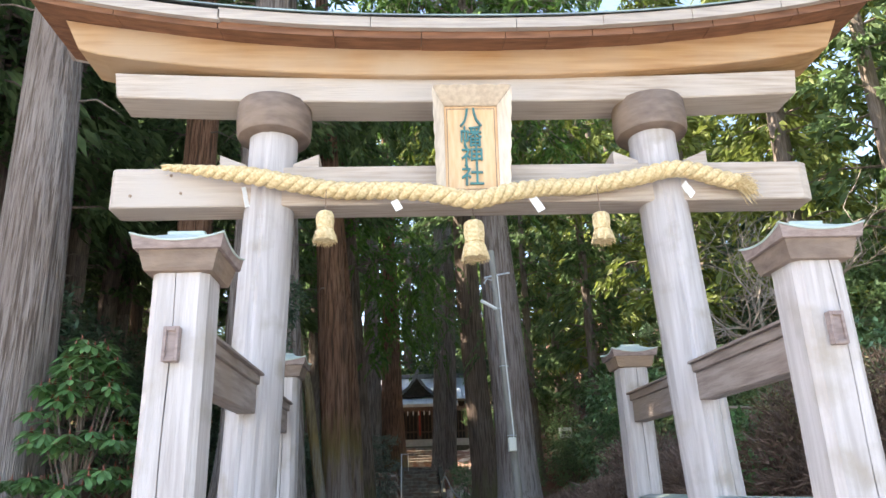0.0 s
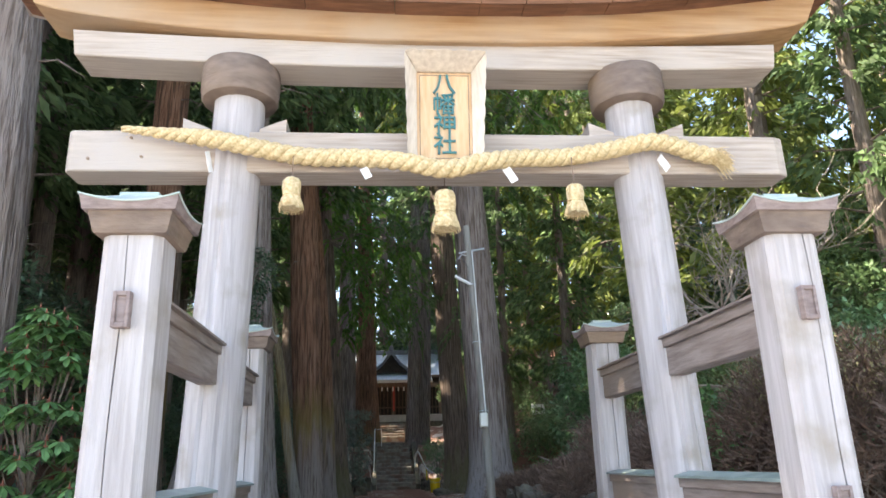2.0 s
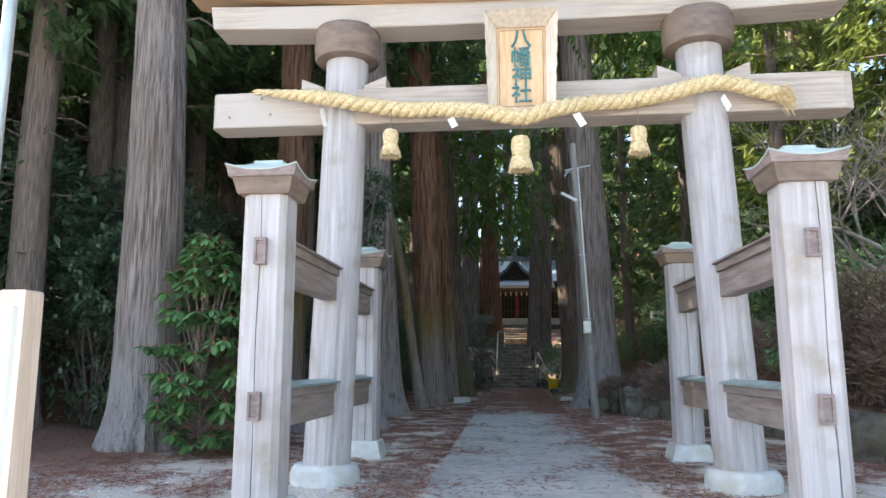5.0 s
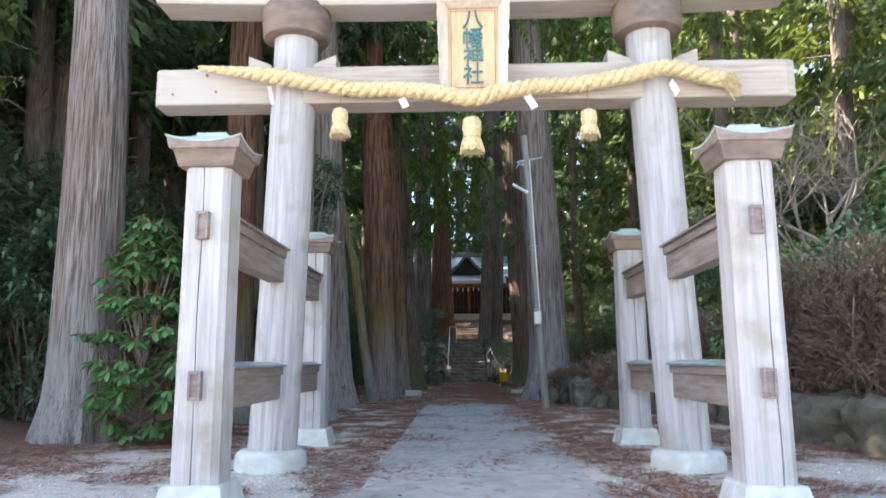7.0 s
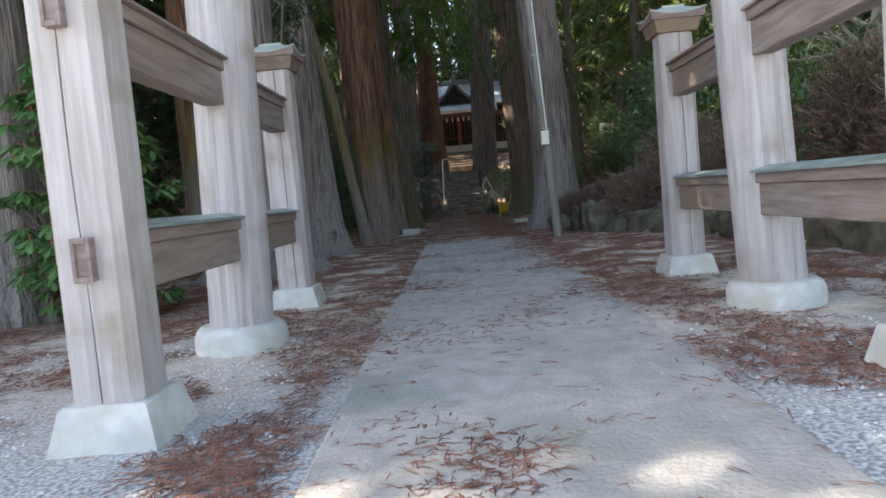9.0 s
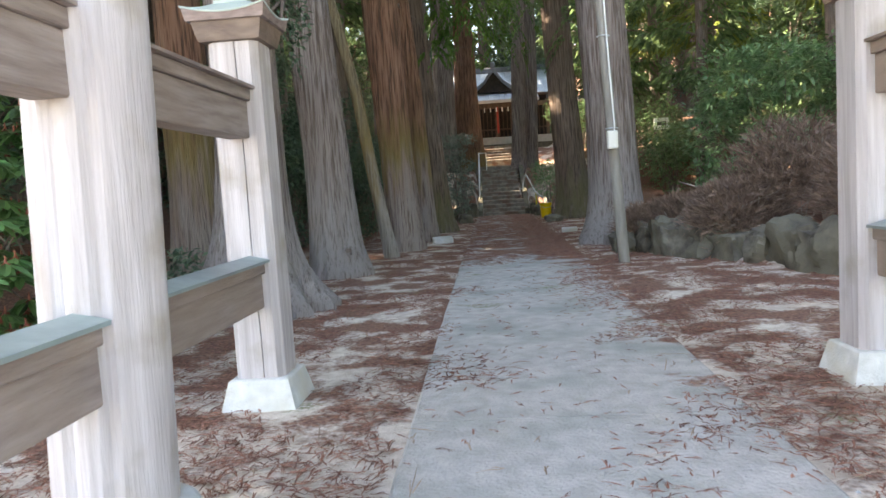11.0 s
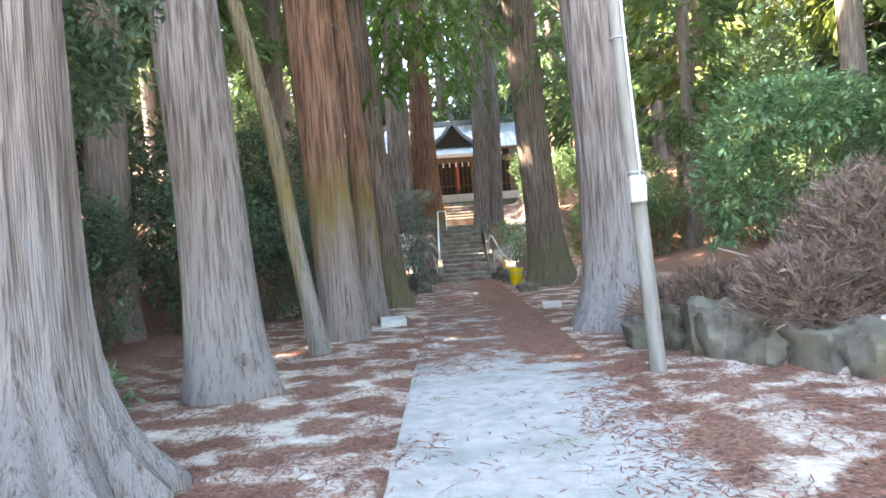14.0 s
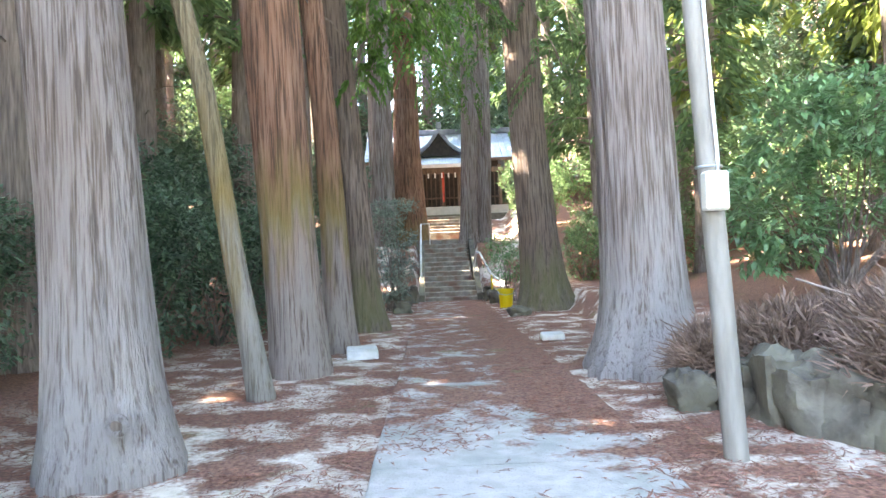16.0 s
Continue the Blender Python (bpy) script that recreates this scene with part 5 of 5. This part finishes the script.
# ---------------- kerbside sign and stake ----------------
sign = thing("notice_sign", (-1.80, -2.93, 0), "white upright notice board on a steel pole", "sign")
part("pole", tube([(-1.80, -2.935, -.10), (-1.80, -2.935, 3.2)], .021, 14), STEEL, sign, soft=True)
board = part("board", box(-2.08, -1.642, -2.996, -2.958, .537, 1.301, .006), WHITE, sign, "white board with vertical print")
for i, ch in enumerate("\u795e\u6cb3\u753a\u6307\u5b9a\u6587\u5316\u8ca1"):
    bm = glyph(ch, .040, .001)
    bmesh.ops.transform(bm, matrix=Matrix.Translation((-1.716, -2.9985, 1.21 - .0445 * i)), verts=bm.verts)
    part("character", bm, INK, board)
for i, ch in enumerate("\u516b\u5e61\u795e\u793e"):
    bm = glyph(ch, .033, .001)
    bmesh.ops.transform(bm, matrix=Matrix.Translation((-1.79, -2.9985, 1.144 - .0364 * i)), verts=bm.verts)
    part("character", bm, INK, board)
for z in (1.172, 1.004):
    part("bracket_mark", box(-1.808, -1.773, -2.9995, -2.9975, z - .002, z + .002, 0), INK, board)
part("red_panel", box(-2.02, -1.67, -2.9995, -2.9975, .557, .692, 0), SIGNRED, board, "faded red panel")
arc = [(-1.7645 + .035 * math.cos(a), -3.0, .625 + .049 * math.sin(a)) for a in (radians(-60 + 120 * i / 10) for i in range(11))]
part("white_arc", tube(arc, .0042, 6), WHITE, board)
sign.location += Vector((.005, 0, .045))

stake = thing("wooden_stake", (-3.005, -1.1, 0), "pale square wooden stake on a concrete block", "post")
part("shaft", loft([square(-3.005, -1.1, w, z) for w, z in ((.175, .12), (.165, 1.58), (.15, 1.595))]), STAKE, stake)
part("footing", box(-3.255, -2.775, -1.32, -.86, -.15, .13, .02), KERB, stake, "grey concrete footing")
for z in (.5, 1.35):
    part("bolt", tube([(-2.965, -1.19, z), (-2.965, -1.178, z)], .012, 8), STEEL, stake)

# ---------------- things along the approach ----------------
bin_ = thing("yellow_bin", (1.60, 26.9, 0), "bright yellow plastic bin standing by the stairs", "bin")
rings = []
for r, z in ((.175, .02), (.18, .0), (.225, .50), (.245, .505), (.245, .55), (.222, .55), (.215, .50), (.17, .05)):
    rings.append([(1.60 + r * math.cos(a), 26.9 + r * math.sin(a), z) for a in (2 * math.pi * i / 28 for i in range(28))])
part("body", loft(rings), YELLOW, bin_, soft=True)
part("handle", tube([(1.36, 26.9, .50), (1.40, 26.7, .42), (1.60, 26.64, .38), (1.80, 26.7, .42), (1.84, 26.9, .50)], .01, 6), STEEL, bin_)
for x, y, w, d, h, rot in ((-1.73, 17.45, .50, .78, .15, .12), (1.61, 18.8, .42, .5, .12, -.1)):
    bl = part("concrete_block", box(-w / 2, w / 2, -d / 2, d / 2, 0, h, .02), CONC_W)
    bl.matrix_basis = Matrix.Translation((x, y, -.01)) @ Matrix.Rotation(rot, 4, 'Z')
    tagged(bl, "low pale concrete block lying beside the path", "block", "concrete blocks beside the path")

rail = thing("handrail", (-.86, 31.8, .6), "white painted metal handrail beside the stairs", "handrail")
for y, z in ((31.9, .62), (33.6, 1.3), (35.4, 2.1)):
    part("post", tube([(-.97, y, z), (-.97, y, z + .85)], .022, 8), WHITE, rail)
part("post", tube([(-.62, 35.9, 2.1), (-.62, 35.9, 3.0)], .018, 8), WHITE, rail)
part("top_rail", tube([(-.97, 31.75, .85), (-.97, 31.8, 1.32), (-.97, 35.4, 2.95)], .032, 8), WHITE, rail)
part("cross_rail", tube([(-.97, 35.4, 2.95), (-.97, 35.9, 3.0), (-.62, 35.9, 3.0)], .016, 8), WHITE, rail)
rail2 = thing("handrail", (1.12, 30.5, 0), "curved pale handrail at the stair foot", "handrail")
part("top_rail", tube(curve_through([(1.65, 29.3, .75), (1.42, 29.6, .95), (1.25, 30.2, 1.35), (1.10, 31.0, 1.7), (1.0, 31.6, 1.45), (.98, 31.8, 1.0)], .1), .035, 8), WHITE, rail2)
part("post", tube([(1.42, 29.6, -.1), (1.42, 29.6, .95)], .03, 8), YELLOW, rail2, "yellow post")

# small sign in the wood
WX, WY = 6.9, 30.5
zb = height(WX, WY)
wsign = thing("small_sign", (WX, WY, zb), "small white sign board on a post in the wood", "sign")
part("post", tube([(WX, WY, zb - .1), (WX, WY, 3.25)], .03, 8), BARK_DARK, wsign)
sb = part("board", box(WX - .32, WX + .32, WY - .05, WY - .03, 3.25, 3.73, .005), WHITE, wsign)
part("print", box(WX - .20, WX + .20, WY - .056, WY - .051, 3.42, 3.58, 0), INK, sb)

# ---------------- shrine hall ----------------
SX, SY, SZ = .05, 44.0, 3.70
hall = thing("shrine_hall", (SX, SY, SZ), "small timber shrine hall with a pale blue-grey gabled roof", "shrine building")
part("platform", box(SX - 3.6, SX + 3.6, SY - .6, SY + 7, SZ - 1.3, SZ + .10, .02), STONE, hall)
part("veranda", box(SX - 3.6, SX + 3.6, SY - .3, SY + 6.4, SZ + .1, SZ + .55, .02), PLASTER, hall, "pale veranda edge")
for x in (-3.2, -2.1, -1.0, 0.12, 1.0, 2.1, 3.2):
    part("pillar", box(SX + x - .09, SX + x + .09, SY - .12, SY + .08, SZ + .5, SZ + 2.75, .015), SHRINE_WOOD, hall)
part("wall", box(SX - 3.3, SX + 3.3, SY + 1.6, SY + 6.0, SZ + .5, SZ + 3.2, 0), SHRINE_DARK, hall, "dark lattice wall")
for i in range(25):
    x = SX - 3.05 + i * .254
    part("lattice_bar", box(x - .03, x + .03, SY + 1.52, SY + 1.585, SZ + .55, SZ + 2.6, 0), SHRINE_WOOD, hall)
part("tie_beam", box(SX - 3.6, SX + 3.6, SY - .14, SY + .1, SZ + 2.35, SZ + 2.62, .015), SHRINE_WOOD, hall)
part("rail", box(SX - 3.3, SX + 3.3, SY + 1.45, SY + 1.50, SZ + 1.1, SZ + 1.2, .01), SHRINE_WOOD, hall)
part("hanging_cloth", box(SX + .08, SX + .20, SY - .2, SY - .15, SZ + .8, SZ + 2.4, .01), RED, hall, "hanging red and white cloth")
for i in range(9):
    part("paper_streamer", box(SX - 1.4 + i * .36, SX - 1.32 + i * .36, SY - .22, SY - .21, SZ + 2.1, SZ + 2.36, 0), PAPER, hall)


def slope(x0, x1, ya, za, yb, zb, name, ribs=True):
    rows = []
    n = 8
    for i in range(n + 1):
        t = i / n
        y, z = ya + (yb - ya) * t, za + (zb - za) * (t * .75 + .25 * t * t)
        rows.append([(x0, y, z), (x1, y, z), (x1, y, z - .12), (x0, y, z - .12)])
    r = part(name, loft(rows), ROOF_TILE, hall)
    m = int((x1 - x0) / .32)
    for k in range(m + 1):
        x = x0 + (x1 - x0) * k / m
        part("roof_rib", tube([(x, ya + (yb - ya) * i / n, za + (zb - za) * ((i / n) * .75 + .25 * (i / n) ** 2) + .01) for i in range(n + 1)], .03, 4), ROOF_TILE, r)


slope(SX - 4.1, SX + 4.1, SY + .3, SZ + 3.2, SY + 3.6, SZ + 5.1, "main_roof")
slope(SX - 4.1, SX + 4.1, SY + 6.9, SZ + 3.2, SY + 3.6, SZ + 5.1, "rear_roof")
slope(SX - 2.6, SX + 2.6, SY - 1.3, SZ + 2.72, SY + .9, SZ + 3.45, "porch_roof")
part("ridge", box(SX - 4.2, SX + 4.2, SY + 3.4, SY + 3.8, SZ + 5.05, SZ + 5.35, .03), ROOF_RIB, hall)
part("eave", box(SX - 2.65, SX + 2.65, SY - 1.36, SY - 1.25, SZ + 2.52, SZ + 2.70, .01), PLASTER, hall)
part("eave", box(SX - 4.1, SX + 4.1, SY + .2, SY + .33, SZ + 3.0, SZ + 3.16, .01), SHRINE_WOOD, hall)
# front gable
for s in (-1, 1):
    part("gable_roof", loft([[(SX, y, SZ + 4.86), (SX + s * .62, y, SZ + 4.0), (SX + s * 1.3, y, SZ + 3.52), (SX + s * 1.3, y, SZ + 3.40), (SX + s * .62, y, SZ + 3.85), (SX, y, SZ + 4.66)] for y in (SY + .15, SY + 3.0)]), ROOF_TILE, hall)
    part("gable_board", loft([[(SX, y, SZ + 4.88), (SX + s * .62, y, SZ + 4.02), (SX + s * 1.32, y, SZ + 3.54), (SX + s * 1.32, y, SZ + 3.34), (SX + s * .62, y, SZ + 3.80), (SX, y, SZ + 4.58)] for y in (SY + .04, SY + .14)]), ROOF_RIB, hall)
part("gable_wall", loft([[(SX - 1.15, y, SZ + 3.38), (SX + 1.15, y, SZ + 3.38), (SX + .55, y, SZ + 3.9), (SX, y, SZ + 4.62), (SX - .55, y, SZ + 3.9)] for y in (SY + .35, SY + .5)]), SHRINE_DARK, hall)
part("gable_crest", box(SX - .14, SX + .14, SY + .0, SY + .3, SZ + 4.8, SZ + 5.15, .04), ROOF_RIB, hall)

# ---------------- the wood behind ----------------
WOODS = "cedars of the surrounding wood"
wa = cedar("cedar_tree", [(0, 0, 0, .34), (5, .1, 0, .30), (12, .0, .2, .25), (22, .1, .1, .08)], 81, BARK_DARK, LEAF_CEDAR, 7, 3.0, 520, "tall dark cedar of the surrounding wood", 1.3, .42, WOODS, 14)
wb = cedar("cedar_tree", [(0, 0, 0, .26), (6, -.15, .1, .23), (13, -.1, .1, .18), (19, .0, 0, .06)], 82, BARK_DARK, LEAF_CEDAR, 4, 2.8, 460, "slender cedar with low branches in the wood", 1.3, .42, WOODS, 14)
# these crowns carry the sunlit look in their leaf colour
wc = cedar("cedar_tree", [(0, 0, 0, .30), (6, .2, .1, .26), (14, .4, .1, .20), (20, .3, 0, .07)], 83, BARK_DARK, LEAF_SUNLIT, 5.0, 3.0, 420, "tree with leaves coloured as sunlit yellow-green on the wooded bank", 1.3, .40, "yellow-green trees on the bank", 14)
rng = random.Random(21)
# first six stand out of view, added so their crowns shade the gate
left = [(-9, 2.9), (-11.4, 3.7), (-12.5, 3.2), (-16, 3.0), (-20, 3.6), (-24, 3.0), (-8.5, 6.5), (-11.5, 8), (-15, 7), (-19, 8), (-23, 7.5), (-9.2, 12.5), (-13, 12), (-17, 12.5), (-22, 13), (-6.8, 16.5), (-10.5, 17), (-15, 18), (-20, 19),
        (-7.2, 22.5), (-11.5, 23), (-16, 25), (-6.2, 27.8), (-9.8, 29), (-14, 31), (-20, 28), (-5.6, 34), (-8.5, 37), (-12.5, 38), (-17, 38), (-6.5, 43), (-10, 47), (-15, 46), (-28, 5), (-28, 12), (-27, 21)]
for i, (x, y) in enumerate(left):
    copy_thing(wb if i % 4 == 1 else wa, Matrix.Translation((x, y, height(x, y) - .1)) @ Matrix.Rotation(rng.uniform(0, 6.28), 4, 'Z') @ Matrix.Scale(rng.uniform(.9, 1.2), 4))
# extra trees added to the wood to keep stray sun off the path
for i in range(26):
    x, y = -30 + 22 * rng.random(), 4 + 36 * (i + rng.random()) / 26
    copy_thing(wb if i % 3 == 1 else wa, Matrix.Translation((x, y, height(x, y) - .1)) @ Matrix.Rotation(rng.uniform(0, 6.28), 4, 'Z') @ Matrix.Scale(rng.uniform(.9, 1.2), 4))
for i in range(46):      # shrubs that close the view between the stems
    x, y = ((rng.uniform(13, 30), rng.uniform(4, 46)) if i % 2 else (rng.uniform(-24, 24), rng.uniform(50, 60)))
    copy_thing(mids if i % 3 else src, Matrix.Translation((x, y, height(x, y) - .1)) @ Matrix.Rotation(rng.uniform(0, 6.28), 4, 'Z') @ Matrix.Scale(rng.uniform(1.7, 2.6), 4))
right = [(9.5, 20.5, 'c'), (12.5, 18, 'c'), (7.4, 26.5, 'b'), (11.5, 24.5, 'c'), (15.5, 22, 'c'), (6.0, 33, 'b'), (9.5, 31.5, 'c'), (14, 29, 'c'), (19, 27, 'c'), (5.2, 40, 'b'), (8.5, 38.5, 'c'), (12.5, 37, 'a'), (17.5, 35, 'c'),
         (12.8, 12.8, 'b'), (16.5, 15.5, 'c'), (14.5, 9.5, 'c'), (19, 11, 'c'), (20.5, 20, 'c'), (24, 16, 'c'), (24, 25, 'c'), (13.5, 5.5, 'b'), (18, 6, 'a'), (23, 8, 'c'), (23, 33, 'a')]
# unseen trees added east of the gate to dim the skylight on it
right += [(9.5, 1.5, 'b'), (11.5, -1.5, 'a'), (13.5, 2.0, 'c'), (16, -2.0, 'b'), (10.5, 4.6, 'a'), (19, 1.5, 'a'), (15, -5, 'b')]
kinds = {'a': wa, 'b': wb, 'c': wc}
for x, y, k in right:
    copy_thing(kinds[k], Matrix.Translation((x, y, height(x, y) - .1)) @ Matrix.Rotation(rng.uniform(0, 6.28), 4, 'Z') @ Matrix.Scale(rng.uniform(.85, 1.1), 4))
for i in range(34):
    x, y = -30 + 60 * (i + rng.random()) / 34, rng.uniform(51, 68)
    copy_thing((wb, wc, wb, wa)[i % 4], Matrix.Translation((x, y, height(x, y) - .1)) @ Matrix.Rotation(rng.uniform(0, 6.28), 4, 'Z') @ Matrix.Scale(rng.uniform(1.3, 1.7), 4))
for ob, x, y in ((wa, -13.5, 21), (wb, 10.2, 35.5), (wc, 11.0, 15.5)):
    ob.matrix_basis = Matrix.Translation((x, y, height(x, y) - .1))

# bare branching tree on the east side
bare = thing("bare_tree", (8.6, 12.5, height(8.6, 12.5)), "leafless tree with pale crooked branches", "tree")
rng = random.Random(77)
bm = bmesh.new()


def grow(p, d, ln, r, depth):
    pts = [p]
    for _ in range(3):
        d = (d + Vector((rng.gauss(0, .22), rng.gauss(0, .22), rng.gauss(.03, .16)))).normalized()
        pts.append(pts[-1] + d * ln / 3)
    tube(pts, [r, r * .88, r * .78, r * .68], 6 if r > .02 else 3, bm, False)
    if depth:
        for _ in range(3 if depth > 1 else 4):
            grow(pts[rng.randint(1, 3)], (d + Vector((rng.gauss(0, .65), rng.gauss(0, .5), rng.gauss(.05, .45)))).normalized(), ln * rng.uniform(.6, .85), r * .6, depth - 1)


base = Vector((8.6, 12.5, height(8.6, 12.5) - .1))
grow(base, Vector((-.15, 0, 1)), 3.0, .10, 1)
part("trunk", bm, TWIG_PALE, bare)
bm = bmesh.new()
for a in (2.6, 3.3, 4.4, .4, 1.3):
    grow(base + Vector((0, 0, 2.4 + .4 * (a % 1))), Vector((math.cos(a), math.sin(a) * .6, .75)), 2.2, .055, 4)
part("branch", bm, TWIG_PALE, bare, kind="stuff")

# ---------------- litter and gravel ----------------
rng = random.Random(31)


def on_path(x, y):
    return -1.0 < x < 1.15 and -1.6 < y < 30.6


def scatter_sprigs(name, count, mat, label, size, where, keep):
    verts, faces = [], []
    for _ in range(count):
        x, y = where()
        if not keep(x, y):
            continue
        z = (.030 if on_path(x, y) else height(x, y) + .012)
        a = rng.uniform(0, 6.28)
        ln = size * rng.uniform(.5, 1.4)
        p = Vector((x, y, z))
        for k in range(rng.randint(2, 4)):
            b = a + (0 if k == 0 else rng.choice((-1, 1)) * rng.uniform(.08, .35))
            s0 = 0 if k == 0 else rng.uniform(.1, .7) * ln
            l2 = ln if k == 0 else ln * rng.uniform(.3, .55)
            q = p + Vector((math.cos(a), math.sin(a), 0)) * s0
            d = Vector((math.cos(b), math.sin(b), rng.uniform(-.02, .10)))
            s = Vector((-math.sin(b), math.cos(b), 0)) * rng.uniform(.002, .0045)
            h = Vector((0, 0, rng.uniform(.002, .007)))
            c = Vector((-math.sin(b), math.cos(b), 0)) * rng.gauss(0, .12) * l2
            i = len(verts)
            verts += [q - s, q + s, q + d * l2 * .55 + s + h + c * .4, q + d * l2 + c, q + d * l2 * .55 - s + h + c * .4, q + d * l2 * .5 + h * 1.5 + c * .35]
            faces += [(i, i + 1, i + 2, i + 5), (i, i + 5, i + 4), (i + 2, i + 3, i + 5), (i + 5, i + 3, i + 4)]
    ob = mesh_part(name, verts, faces, mat)
    return tagged(ob, label, "litter", kind="stuff")


def patchy(x, y):
    v = noise.fractal((x * .95, y * .75, 2.0), 1.0, 2.0, 4)
    if on_path(x, y):
        edge = min(x + 1.0, 1.15 - x)
        lim = .58 - .70 * step01(y, 10.6, 13) - .30 * step01(.3 - edge, 0, .3) - .55 * step01(x, -.1, .9) * step01(y, .8, 4)
        return v > lim + rng.gauss(0, .16) or rng.random() < (.012 if y < 1 else .04)
    rim = .55 * max(0, 1 - abs(x + 1.2) / .35) + .5 * max(0, 1 - abs(x - 1.45) / .5)
    return v + rim * (y > -.9) > .27 - .28 * step01(-x, 2.4, 3.6) * step01(y, -.6, .8) - .36 * step01(y, .2, 4) + rng.gauss(0, .065)


def near_spot():
    y = -1.3 + 32 * rng.random() ** 2.0
    return rng.uniform(-5.5, 4.8), y


scatter_sprigs("cedar_litter", 125000, LITTER, "brown dry cedar sprigs strewn over ground and path", .115, near_spot, patchy)
scatter_sprigs("fallen_twigs", 900, LITTER_PALE, "pale dry fallen twigs", .24, near_spot, lambda x, y: y > 1 or rng.random() < .3)
verts, faces = [], []
for _ in range(9000):
    x, y = rng.uniform(-5.2, 4.6), rng.uniform(-1.5, 2.6)
    if -1.0 < x < 1.08 or noise.noise((x * .8, y * .8, 7)) < -.15:
        continue
    z, r = height(x, y), rng.uniform(.007, .019)
    i = len(verts)
    a = rng.uniform(0, 6.28)
    verts += [Vector((x + r * math.cos(a + k * 1.571) * rng.uniform(.7, 1.2), y + r * math.sin(a + k * 1.571) * rng.uniform(.7, 1.2), z + r * .2)) for k in range(4)] + [Vector((x, y, z + r * rng.uniform(.7, 1.1)))]
    faces += [(i, i + 1, i + 4), (i + 1, i + 2, i + 4), (i + 2, i + 3, i + 4), (i + 3, i, i + 4)]
tagged(mesh_part("gravel", verts, faces, PEBBLE), "pale crushed gravel around the gate", "gravel", kind="stuff")
